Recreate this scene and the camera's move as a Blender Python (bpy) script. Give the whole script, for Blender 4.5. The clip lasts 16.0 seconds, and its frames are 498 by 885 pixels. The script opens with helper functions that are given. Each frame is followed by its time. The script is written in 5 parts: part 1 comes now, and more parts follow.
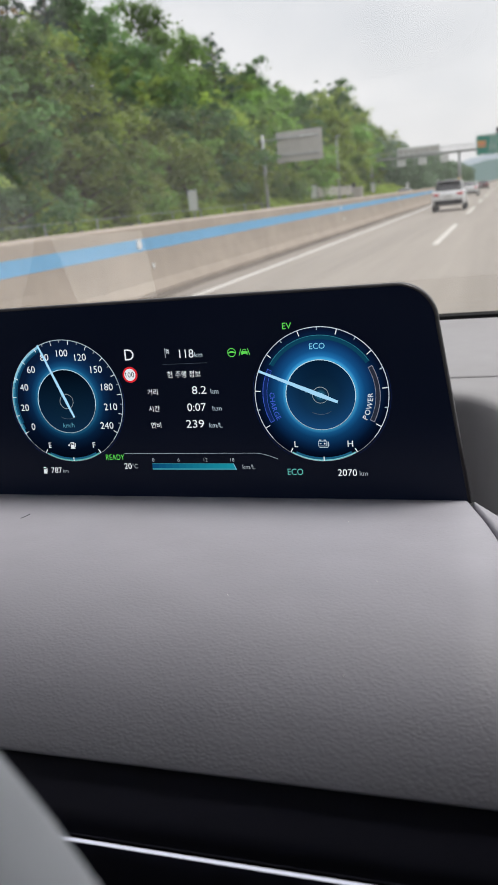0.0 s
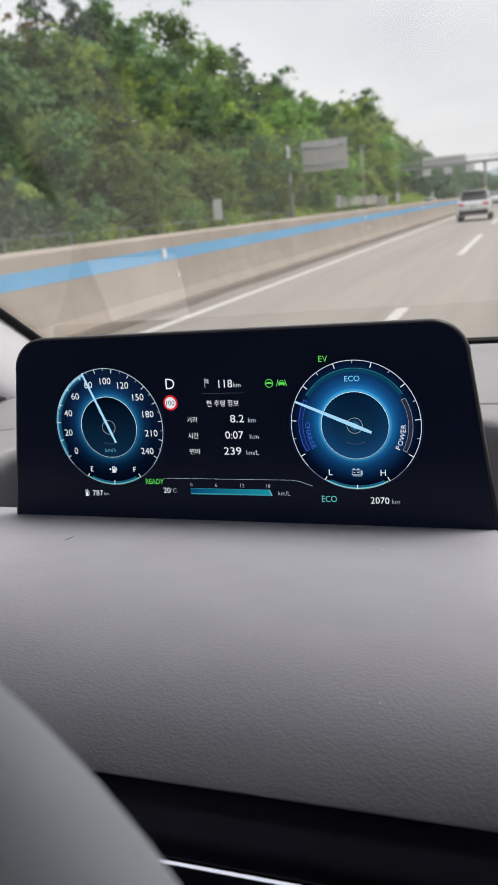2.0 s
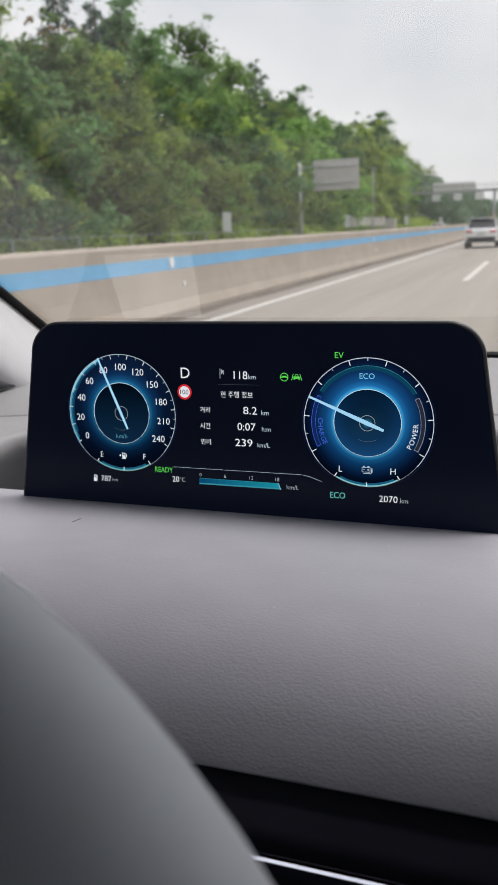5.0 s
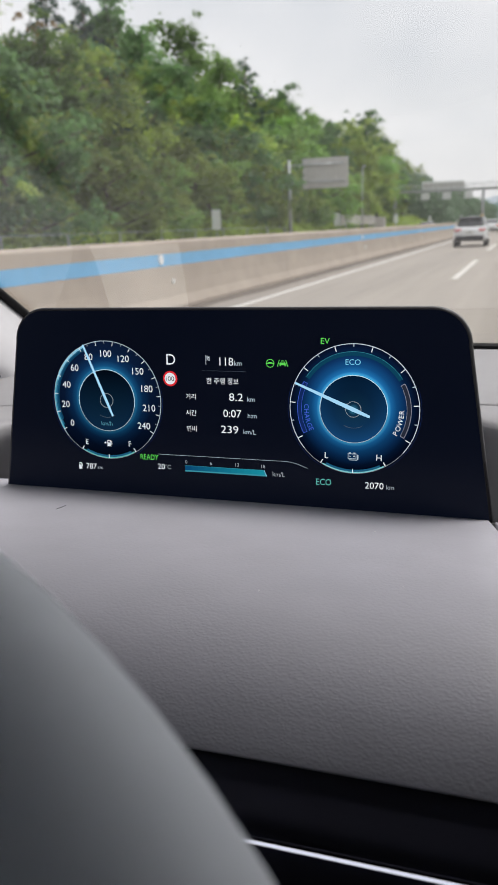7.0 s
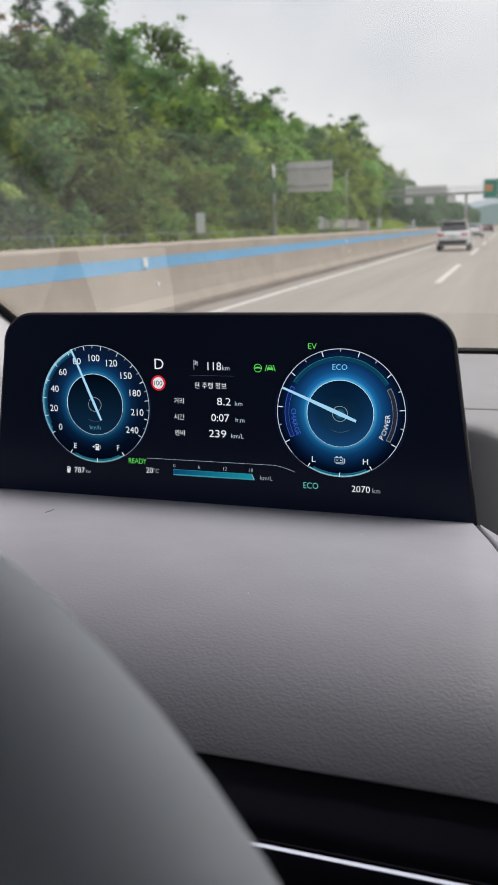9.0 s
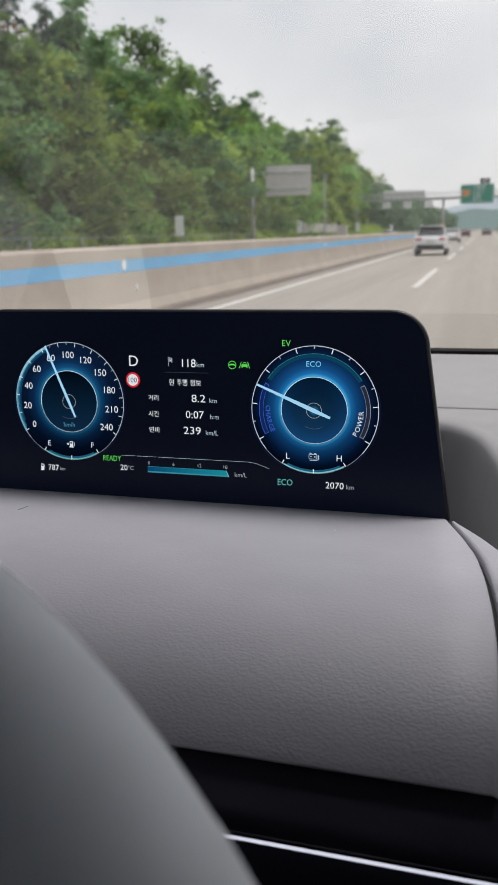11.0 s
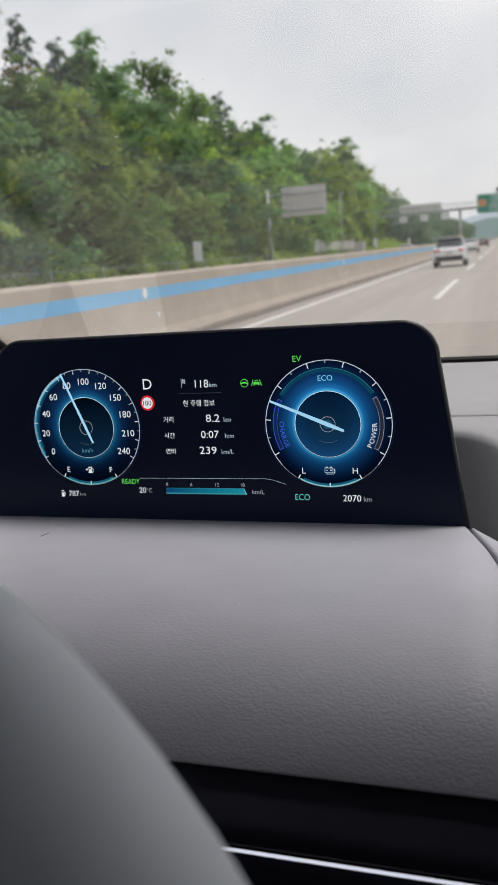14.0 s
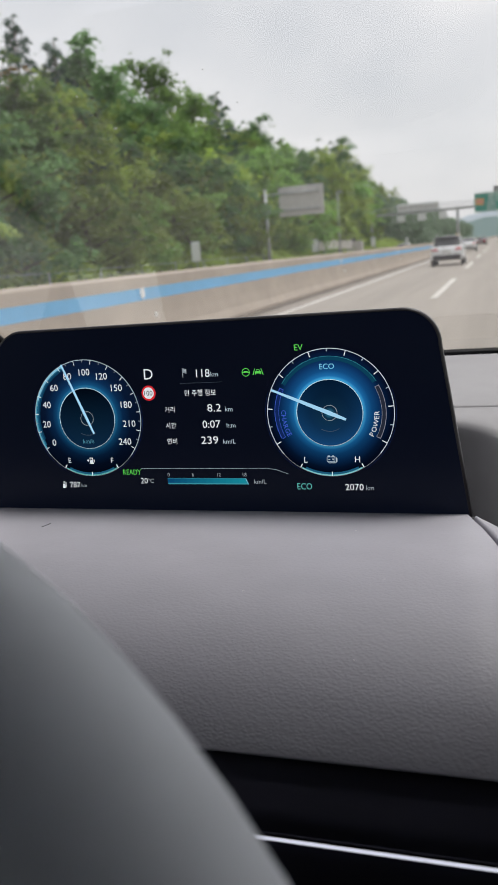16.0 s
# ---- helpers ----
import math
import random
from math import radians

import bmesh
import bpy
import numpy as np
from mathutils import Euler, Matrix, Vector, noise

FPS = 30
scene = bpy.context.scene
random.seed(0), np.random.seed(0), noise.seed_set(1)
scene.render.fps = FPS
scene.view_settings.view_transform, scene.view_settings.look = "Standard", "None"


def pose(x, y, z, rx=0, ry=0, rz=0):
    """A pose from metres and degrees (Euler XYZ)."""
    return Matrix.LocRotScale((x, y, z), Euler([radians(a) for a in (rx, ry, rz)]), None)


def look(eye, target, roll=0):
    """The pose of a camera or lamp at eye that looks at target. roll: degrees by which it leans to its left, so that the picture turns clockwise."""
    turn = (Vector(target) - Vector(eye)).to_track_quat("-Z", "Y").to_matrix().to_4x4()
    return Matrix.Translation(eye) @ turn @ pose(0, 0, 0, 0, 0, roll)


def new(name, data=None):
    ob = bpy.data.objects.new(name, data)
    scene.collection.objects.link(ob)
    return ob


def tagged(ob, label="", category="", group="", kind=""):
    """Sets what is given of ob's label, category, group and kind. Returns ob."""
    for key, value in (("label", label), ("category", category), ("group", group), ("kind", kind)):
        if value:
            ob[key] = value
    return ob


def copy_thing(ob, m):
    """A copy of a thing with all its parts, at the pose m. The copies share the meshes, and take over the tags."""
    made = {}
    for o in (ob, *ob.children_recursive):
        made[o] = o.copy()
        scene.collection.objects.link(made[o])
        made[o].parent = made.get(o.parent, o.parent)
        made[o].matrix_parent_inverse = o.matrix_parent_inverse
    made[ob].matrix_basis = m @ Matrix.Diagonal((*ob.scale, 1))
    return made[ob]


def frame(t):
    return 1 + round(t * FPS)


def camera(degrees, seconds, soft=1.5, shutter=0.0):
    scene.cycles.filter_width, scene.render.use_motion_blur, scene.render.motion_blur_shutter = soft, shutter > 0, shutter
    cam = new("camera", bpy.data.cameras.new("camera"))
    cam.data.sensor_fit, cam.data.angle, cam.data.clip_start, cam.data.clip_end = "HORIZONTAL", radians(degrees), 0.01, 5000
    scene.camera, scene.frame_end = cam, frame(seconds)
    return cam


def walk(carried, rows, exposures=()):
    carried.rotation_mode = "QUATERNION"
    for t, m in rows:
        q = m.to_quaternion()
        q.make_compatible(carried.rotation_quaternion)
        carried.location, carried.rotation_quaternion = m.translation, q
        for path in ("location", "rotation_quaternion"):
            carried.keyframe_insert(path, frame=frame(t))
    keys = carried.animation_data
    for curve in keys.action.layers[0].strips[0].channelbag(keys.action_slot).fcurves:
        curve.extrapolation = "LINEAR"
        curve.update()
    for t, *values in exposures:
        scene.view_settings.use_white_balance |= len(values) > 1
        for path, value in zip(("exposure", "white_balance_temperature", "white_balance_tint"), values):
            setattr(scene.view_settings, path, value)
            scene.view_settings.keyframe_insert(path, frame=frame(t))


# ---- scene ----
# Inside a car on an overcast motorway: a floating instrument cluster on a grey dashboard,
# the road, median barrier and wooded slope beyond the windscreen.
# x to the right, y ahead, z up; the road lies at z = 0.
CZ = 1.27                       # height of the foot of the cluster above the road
CAR = Matrix.Translation((0, 0, CZ))
TILT = 0.062                    # lean of the cluster away from the driver

cam = camera(34.28, 16.0, soft=1.6)
cam.data.dof.use_dof, cam.data.dof.focus_distance, cam.data.dof.aperture_fstop = True, 0.44, 27.0   # focused on the cluster
PATH = (
    (0, (0.1673, -0.4001, 0.1486), (16.770, -16.416, 5.571)),
    (0.5, (0.1631, -0.4016, 0.1488), (16.922, -16.404, 5.983)),
    (1, (0.1630, -0.4026, 0.1503), (17.364, -16.408, 6.056)),
    (1.5, (0.1624, -0.4057, 0.1503), (17.866, -16.273, 5.869)),
    (2, (0.1648, -0.4141, 0.1641), (18.440, -15.669, 5.407)),
    (2.5, (0.1527, -0.4163, 0.1618), (18.838, -15.337, 3.697)),
    (3, (0.1531, -0.4206, 0.1608), (19.245, -14.286, 2.737)),
    (3.5, (0.1574, -0.4208, 0.1614), (19.573, -13.864, 2.252)),
    (4, (0.1516, -0.4242, 0.1580), (19.480, -14.411, 1.818)),
    (4.5, (0.1526, -0.4236, 0.1564), (19.357, -14.371, 1.997)),
    (5, (0.1577, -0.4223, 0.1537), (19.035, -14.681, 2.233)),
    (7.5, (0.1593, -0.4216, 0.1467), (18.037, -14.904, 2.146)),
    (8, (0.1565, -0.4226, 0.1468), (17.967, -15.189, 2.873)),
    (8.5, (0.1579, -0.4231, 0.1487), (17.823, -15.309, 2.254)),
    (9, (0.1586, -0.4257, 0.1485), (17.232, -14.662, 1.733)),
    (11.5, (0.1641, -0.4269, 0.1445), (15.249, -14.313, 1.343)),
    (12, (0.1681, -0.4249, 0.1435), (14.495, -13.704, 1.398)),
    (12.5, (0.1627, -0.4280, 0.1415), (13.911, -13.703, 1.756)),
    (13, (0.1644, -0.4277, 0.1425), (14.884, -13.396, 2.551)),
    (13.5, (0.1682, -0.4273, 0.1427), (16.919, -12.885, 3.874)),
    (14, (0.1690, -0.4275, 0.1433), (17.051, -12.923, 4.516)),
    (14.5, (0.1667, -0.4276, 0.1436), (16.832, -13.099, 4.799)),
    (15, (0.1674, -0.4300, 0.1439), (16.801, -13.097, 4.899)),
    (15.5, (0.1660, -0.4285, 0.1400), (16.855, -12.839, 4.919)),
    (16, (0.1669, -0.4282, 0.1373), (16.902, -12.941, 4.755)),
)
walk(cam, [(t, pose(x, y, z + CZ, 90 + pitch, roll, yaw)) for t, (x, y, z), (yaw, pitch, roll) in PATH],
     ((0, 0.03), (2, 0.03), (2.5, -0.1), (3, -0.37), (3.5, -0.2), (4, -0.1), (5, -0.04), (7.5, 0.02), (8.5, 0.0), (9, -0.05), (11.5, -0.09), (16, -0.09)))

# ---- world and light: a bright overcast sky ----
SUN_EL, SUN_AZ = radians(68), radians(40)
world = bpy.data.worlds.new("overcast_sky")
scene.world = world
world.use_nodes = True
wt = world.node_tree
wt.nodes.clear()


def wn(kind, **inputs):
    n = wt.nodes.new(kind)
    for k, v in inputs.items():
        n.inputs[k.replace("_", " ")].default_value = v
    return n


sky = wn("ShaderNodeTexSky")
sky.sky_type, sky.sun_disc = "NISHITA", False
sky.sun_elevation, sky.sun_rotation = SUN_EL, SUN_AZ
sky.dust_density, sky.air_density = 4.0, 1.0
wcoord = wn("ShaderNodeTexCoord")
wmap = wn("ShaderNodeMapping", Scale=(2.2, 2.2, 3.4))
wt.links.new(wcoord.outputs["Generated"], wmap.inputs["Vector"])
wnoise = wn("ShaderNodeTexNoise", Scale=1.5, Detail=7.0, Roughness=0.47)
wt.links.new(wmap.outputs["Vector"], wnoise.inputs["Vector"])
wramp = wn("ShaderNodeValToRGB")
wramp.color_ramp.elements[0].position, wramp.color_ramp.elements[0].color = 0.36, (6.35, 6.45, 6.65, 1)
wramp.color_ramp.elements[1].position, wramp.color_ramp.elements[1].color = 0.64, (8.3, 8.15, 8.12, 1)
wt.links.new(wnoise.outputs["Fac"], wramp.inputs["Fac"])
wmix = wn("ShaderNodeMix")
wmix.data_type = "RGBA"
wmix.inputs["Factor"].default_value = 0.86
wt.links.new(sky.outputs["Color"], wmix.inputs["A"])
wt.links.new(wramp.outputs["Color"], wmix.inputs["B"])
wbg = wn("ShaderNodeBackground", Strength=0.138)
wt.links.new(wmix.outputs["Result"], wbg.inputs["Color"])
wout = wn("ShaderNodeOutputWorld")
wt.links.new(wbg.outputs["Background"], wout.inputs["Surface"])

sun = new("sun", bpy.data.lights.new("sun", "SUN"))
sun.data.energy, sun.data.angle, sun.data.color = 2.3, radians(22), (1.0, 0.975, 0.945)
sun.matrix_world = look((0, 0, 0), (-math.sin(SUN_AZ) * math.cos(SUN_EL), -math.cos(SUN_AZ) * math.cos(SUN_EL), -math.sin(SUN_EL)))


# ---- materials ----
def mat(name, color, rough=0.5, metal=0.0, var=0.0, vscale=8.0, bump=0.0, bscale=60.0, grain="noise", var2=0.0, v2scale=0.6,
        coat=0.0, spec=0.5, leafy=0.0, pick=0.0, warp=None):
    m = bpy.data.materials.new(name)
    m.use_nodes = True
    nt = m.node_tree
    L = nt.links
    p = nt.nodes["Principled BSDF"]
    p.inputs["Base Color"].default_value = (*color, 1)
    p.inputs["Roughness"].default_value = rough
    p.inputs["Metallic"].default_value = metal
    p.inputs["Coat Weight"].default_value = coat
    p.inputs["Specular IOR Level"].default_value = spec
    tc = nt.nodes.new("ShaderNodeTexCoord")
    vec = tc.outputs["Object"]
    if warp:
        mp = nt.nodes.new("ShaderNodeMapping")
        mp.inputs["Scale"].default_value = warp
        L.new(vec, mp.inputs["Vector"])
        vec = mp.outputs["Vector"]
    shade = None

    def level(fac, amount, spread=(0.25, 0.75)):
        """A multiplier 1 - amount to 1 + amount from a factor about 0.5."""
        n = nt.nodes.new("ShaderNodeMapRange")
        n.inputs["From Min"].default_value, n.inputs["From Max"].default_value = spread
        n.inputs["To Min"].default_value, n.inputs["To Max"].default_value = 1 - amount, 1 + amount
        n.clamp = False
        L.new(fac, n.inputs["Value"])
        return n.outputs["Result"]

    def times(a, b):
        if a is None:
            return b
        n = nt.nodes.new("ShaderNodeMath")
        n.operation = "MULTIPLY"
        L.new(a, n.inputs[0])
        L.new(b, n.inputs[1])
        return n.outputs[0]

    for amount, scale in ((var, vscale), (var2, v2scale)):
        if amount:
            n = nt.nodes.new("ShaderNodeTexNoise")
            n.inputs["Scale"].default_value, n.inputs["Detail"].default_value = scale, 5
            L.new(vec, n.inputs["Vector"])
            shade = times(shade, level(n.outputs["Fac"], amount))
    if pick:
        oi = nt.nodes.new("ShaderNodeObjectInfo")
        shade = times(shade, level(oi.outputs["Random"], pick, (0, 1)))
    if leafy:
        ge = nt.nodes.new("ShaderNodeNewGeometry")
        shade = times(shade, level(ge.outputs["Random Per Island"], leafy, (0, 1)))
    if shade is not None:
        mx = nt.nodes.new("ShaderNodeVectorMath")
        mx.operation = "SCALE"
        mx.inputs[0].default_value = color
        L.new(shade, mx.inputs["Scale"])
        L.new(mx.outputs["Vector"], p.inputs["Base Color"])
    if bump:
        if grain == "leather":
            n = nt.nodes.new("ShaderNodeTexVoronoi")
            n.feature = "SMOOTH_F1"
            n.inputs["Scale"].default_value = bscale
            n.inputs["Smoothness"].default_value = 0.35
            wv = nt.nodes.new("ShaderNodeTexNoise")
            wv.inputs["Scale"].default_value, wv.inputs["Detail"].default_value = bscale * 0.35, 2
            L.new(vec, wv.inputs["Vector"])
            av = nt.nodes.new("ShaderNodeVectorMath")
            av.operation = "MULTIPLY_ADD"
            av.inputs[1].default_value = (1.6 / bscale,) * 3
            L.new(wv.outputs["Color"], av.inputs[0])
            L.new(vec, av.inputs[2])
            L.new(av.outputs["Vector"], n.inputs["Vector"])
            out = n.outputs["Distance"]
        else:
            n = nt.nodes.new("ShaderNodeTexNoise")
            n.inputs["Scale"].default_value, n.inputs["Detail"].default_value = bscale, 6
            L.new(vec, n.inputs["Vector"])
            out = n.outputs["Fac"]
        b = nt.nodes.new("ShaderNodeBump")
        b.inputs["Distance"].default_value = bump
        b.inputs["Strength"].default_value = 1.0
        b.invert = grain == "leather"
        L.new(out, b.inputs["Height"])
        L.new(b.outputs["Normal"], p.inputs["Normal"])
    if leafy:
        tr = nt.nodes.new("ShaderNodeBsdfTranslucent")
        L.new(p.inputs["Base Color"].links[0].from_socket, tr.inputs["Color"])
        ms = nt.nodes.new("ShaderNodeMixShader")
        ms.inputs["Fac"].default_value = 0.58
        L.new(p.outputs[0], ms.inputs[1])
        L.new(tr.outputs[0], ms.inputs[2])
        L.new(ms.outputs[0], nt.nodes["Material Output"].inputs["Surface"])
    return m


def lit(name, color, strength=1.0):
    """An evenly glowing colour: display elements, the bright strip, the hazy ridges."""
    m = bpy.data.materials.new(name)
    m.use_nodes = True
    nt = m.node_tree
    nt.nodes.remove(nt.nodes["Principled BSDF"])
    e = nt.nodes.new("ShaderNodeEmission")
    e.inputs["Color"].default_value, e.inputs["Strength"].default_value = (*color, 1), strength
    nt.links.new(e.outputs[0], nt.nodes["Material Output"].inputs["Surface"])
    return m


def lit_dial(name, stops, radius, top=1.0, low=1.0):
    """A lit disc whose colour runs from its hub to its rim; brighter at the top than at the foot."""
    m = lit(name, (1, 1, 1))
    nt = m.node_tree
    e = [n for n in nt.nodes if n.type == "EMISSION"][0]
    tc = nt.nodes.new("ShaderNodeTexCoord")
    ln = nt.nodes.new("ShaderNodeVectorMath")
    ln.operation = "LENGTH"
    nt.links.new(tc.outputs["Object"], ln.inputs[0])
    mr = nt.nodes.new("ShaderNodeMapRange")
    mr.inputs["From Max"].default_value = radius
    nt.links.new(ln.outputs["Value"], mr.inputs["Value"])
    rp = nt.nodes.new("ShaderNodeValToRGB")
    els = rp.color_ramp.elements
    while len(els) < len(stops):
        els.new(0.5)
    for el, (pos, col) in zip(els, stops):
        el.position, el.color = pos, (*col, 1)
    nt.links.new(mr.outputs["Result"], rp.inputs["Fac"])
    nt.links.new(rp.outputs["Color"], e.inputs["Color"])
    sx = nt.nodes.new("ShaderNodeSeparateXYZ")
    nt.links.new(tc.outputs["Object"], sx.inputs[0])
    m2 = nt.nodes.new("ShaderNodeMapRange")
    m2.inputs["From Min"].default_value, m2.inputs["From Max"].default_value = -radius, radius
    m2.inputs["To Min"].default_value, m2.inputs["To Max"].default_value = low, top
    nt.links.new(sx.outputs["Z"], m2.inputs["Value"])
    nt.links.new(m2.outputs["Result"], e.inputs["Strength"])
    return m


M = dict(
    pad=mat("grey_leather", (0.408, 0.400, 0.444), 0.5, var=0.04, vscale=40, var2=0.05, v2scale=5, bump=0.00013, bscale=920, grain="leather", warp=(0.62, 1.0, 1.0)),
    dash=mat("grey_soft_plastic", (0.315, 0.307, 0.316), 0.55, var=0.03, vscale=60, var2=0.04, v2scale=4, bump=0.00004, bscale=1500),
    wheel=mat("grey_wheel_leather", (0.78, 0.80, 0.84), 0.55, spec=0.3, var=0.06, vscale=50, var2=0.08, v2scale=9, bump=0.000008, bscale=900, grain="leather"),
    dark=mat("dark_grey_plastic", (0.05, 0.05, 0.055), 0.5, var=0.1, vscale=50, bump=0.0001, bscale=900),
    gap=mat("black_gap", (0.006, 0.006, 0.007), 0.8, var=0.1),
    gloss=mat("gloss_black_trim", (0.022, 0.022, 0.034), 0.38, var=0.1, vscale=30, spec=0.22),
    screen=mat("black_screen_glass", (0.005, 0.006, 0.013), 0.25, var=0.05, vscale=30, spec=0.12),
    shell=mat("cluster_shell", (0.022, 0.020, 0.024), 0.38, spec=0.45, var=0.08, vscale=80, bump=0.00008, bscale=2000),
    trim=mat("pale_pillar_trim", (0.56, 0.55, 0.565), 0.7, var=0.03, vscale=60, var2=0.05, v2scale=5, bump=0.00005, bscale=1200),
    rubber=mat("black_rubber_seal", (0.008, 0.008, 0.009), 0.7, var=0.2, vscale=40, spec=0.2),
    # liner and cloth: unseen, tinted blue so that they bounce bluish light
    liner=mat("blue_grey_bounce_lining", (0.42, 0.46, 0.52), 0.95, var=0.05, vscale=60, bump=0.0004, bscale=900),
    cloth=mat("blue_bounce_cloth", (0.085, 0.135, 0.23), 0.9, var=0.1, vscale=60, bump=0.0005, bscale=700),
    strip=lit("glowing_white_strip", (0.70, 0.72, 0.84)),
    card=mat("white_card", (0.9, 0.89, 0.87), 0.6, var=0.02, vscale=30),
)


glow = M["screen"].node_tree.nodes["Principled BSDF"]   # the backlight's faint bleed, raised to imitate glare over the blacks
glow.inputs["Emission Color"].default_value, glow.inputs["Emission Strength"].default_value = (0.0016, 0.0026, 0.0066, 1), 1.0


# ---- helpers of the scene ----
def part(name, bm, material, parent=None, label="", loc=None, smooth=False):
    me = bpy.data.meshes.new(name)
    bm.normal_update()
    bm.to_mesh(me)
    bm.free()
    return part_mesh(name, me, material, parent, label, loc, smooth)


def part_mesh(name, me, material, parent=None, label="", loc=None, smooth=False):
    for m in material if isinstance(material, (list, tuple)) else (material,):
        me.materials.append(m)
    if smooth:
        me.shade_smooth()
    ob = new(name, me)
    if parent is not None:
        ob.parent = parent
    if loc is not None:
        ob.location = loc
    if label:
        tagged(ob, label)
    return ob


def thing(name, label, category, m=None, group="", kind=""):
    ob = new(name)
    ob.empty_display_size = 0.05
    ob.matrix_basis = m if m is not None else CAR.copy()
    return tagged(ob, label, category, group, kind)


def loft(rows, closed=False, cap=False):
    """A sheet through rows of points; closed joins each row's end to its start."""
    bm = bmesh.new()
    vs = [[bm.verts.new(p) for p in row] for row in rows]
    n = len(rows[0])
    for a, b in zip(vs, vs[1:]):
        for i in range(n if closed else n - 1):
            j = (i + 1) % n
            bm.faces.new((a[i], a[j], b[j], b[i]))
    if cap:
        bm.faces.new(vs[0][::-1])
        bm.faces.new(vs[-1])
    bmesh.ops.recalc_face_normals(bm, faces=bm.faces)
    return bm


def box(x0, x1, y0, y1, z0, z1, bevel=0.0, seg=2):
    bm = bmesh.new()
    bmesh.ops.create_cube(bm, size=1)
    for v in bm.verts:
        v.co = Vector(((x0 + x1) / 2 + v.co.x * (x1 - x0), (y0 + y1) / 2 + v.co.y * (y1 - y0), (z0 + z1) / 2 + v.co.z * (z1 - z0)))
    if bevel:
        bmesh.ops.bevel(bm, geom=list(bm.edges), offset=bevel, segments=seg, affect="EDGES", profile=0.5)
    return bm


def tube(points, radius, sides=10, closed=False, cap=True):
    """A round bar along points; radius is one number or one for each point."""
    pts = [Vector(p) for p in points]
    rows = []
    for i, p in enumerate(pts):
        a = pts[i - 1] if i or closed else p
        b = pts[(i + 1) % len(pts)] if i + 1 < len(pts) or closed else p
        d = (b - a).normalized()
        u = d.cross(Vector((0.31, 0.17, 0.94))).normalized()
        w = d.cross(u)
        r = radius[i] if isinstance(radius, (list, tuple)) else radius
        rows.append([p + r * (math.cos(k * 2 * math.pi / sides) * u + math.sin(k * 2 * math.pi / sides) * w) for k in range(sides)])
    if closed:
        rows.append(rows[0])
    return loft(rows, True, cap and not closed)


def merge(bms):
    """One bmesh out of several."""
    out = bmesh.new()
    for b in bms:
        me = bpy.data.meshes.new("tmp")
        b.to_mesh(me)
        b.free()
        out.from_mesh(me)
        bpy.data.meshes.remove(me)
    return out


def spline(points, n):
    """n points on a smooth curve through points (Catmull-Rom)."""
    p = [Vector(q) for q in points]
    p = [2 * p[0] - p[1]] + p + [2 * p[-1] - p[-2]]
    out = []
    for k in range(n):
        s = k / (n - 1) * (len(p) - 3)
        i = min(int(s), len(p) - 4)
        f = s - i
        a, b, c, d = p[i:i + 4]
        out.append(0.5 * (2 * b + (c - a) * f + (2 * a - 5 * b + 4 * c - d) * f * f + (3 * b - a - 3 * c + d) * f ** 3))
    return out


def interp(x, table):
    xs, ys = [t[0] for t in table], [t[1] for t in table]
    return float(np.interp(x, xs, ys))


# ---- the dashboard ----
# depth and height of the padded shelf before the cluster
SHELF = ((0.034, -0.022), (0.022, -0.0115), (0.008, -0.0085), (0.0, -0.0070), (-0.03, -0.0030), (-0.06, 0.0000), (-0.09, 0.0012), (-0.12, 0.0000),
         (-0.141, -0.0036), (-0.158, -0.0092), (-0.171, -0.0160), (-0.180, -0.0232), (-0.1854, -0.0288), (-0.1884, -0.0326), (-0.1889, -0.0342), (-0.1855, -0.0352))
SEAM = ((-0.25, 0.1742), (-0.1976, 0.1739), (-0.18, 0.1744), (-0.162, 0.1742), (-0.143, 0.1733), (-0.1214, 0.1717), (-0.095, 0.1690), (-0.0667, 0.1649), (-0.0346, 0.1576), (-0.008, 0.1510), (0.004, 0.1485), (0.05, 0.145))


def shelf_curve():
    return [(p.x, p.y) for p in spline([(y, z, 0) for y, z in SHELF], 60)]


dashboard = thing("dashboard", "light grey moulded dashboard with a padded leather shelf under the cluster", "dashboard")

rows = []
for y, z in shelf_curve():
    xs = interp(y, SEAM)
    row = [(-0.62 + (xs + 0.62 - 0.0016) * k / 40, y, z) for k in range(41)]
    drop = max(0.0004, min(0.012, z + 0.0356))
    row += [(xs - 0.0004, y, z - min(0.0012, drop * 0.3)), (xs, y, z - min(0.003, drop * 0.6)), (xs, y, z - drop)]
    rows.append(row)
part("padded_shelf", loft(rows), M["pad"], dashboard, "grained grey leather padding", smooth=True)

rows = []
for y, z in shelf_curve():
    if y > 0.003:
        continue
    xs = interp(y, SEAM) + 0.0020
    f = min(1, max(0, (0.002 - y) / 0.12))
    w = 0.0036 + 0.0136 * math.sin(f * math.pi / 2)
    z -= 0.0016
    drop = max(0.0004, min(0.012, z + 0.0356))
    row = [(xs, y, z - drop), (xs, y, z - min(0.003, drop * 0.6)), (xs + 0.0004, y, z - min(0.0012, drop * 0.3))]
    row += [(xs + 0.001 + (w - 0.003) * k / 5, y, z) for k in range(6)]
    row += [(xs + w - 0.001, y, z - min(0.0012, drop * 0.3)), (xs + w, y, z - min(0.003, drop * 0.6)), (xs + w + 0.002, y, z - (0.05 if y > -0.176 else drop))]
    rows.append(row)
part("shelf_end_strip", loft(rows), M["pad"], dashboard, "narrow grey leather end strip beyond the seam", smooth=True)
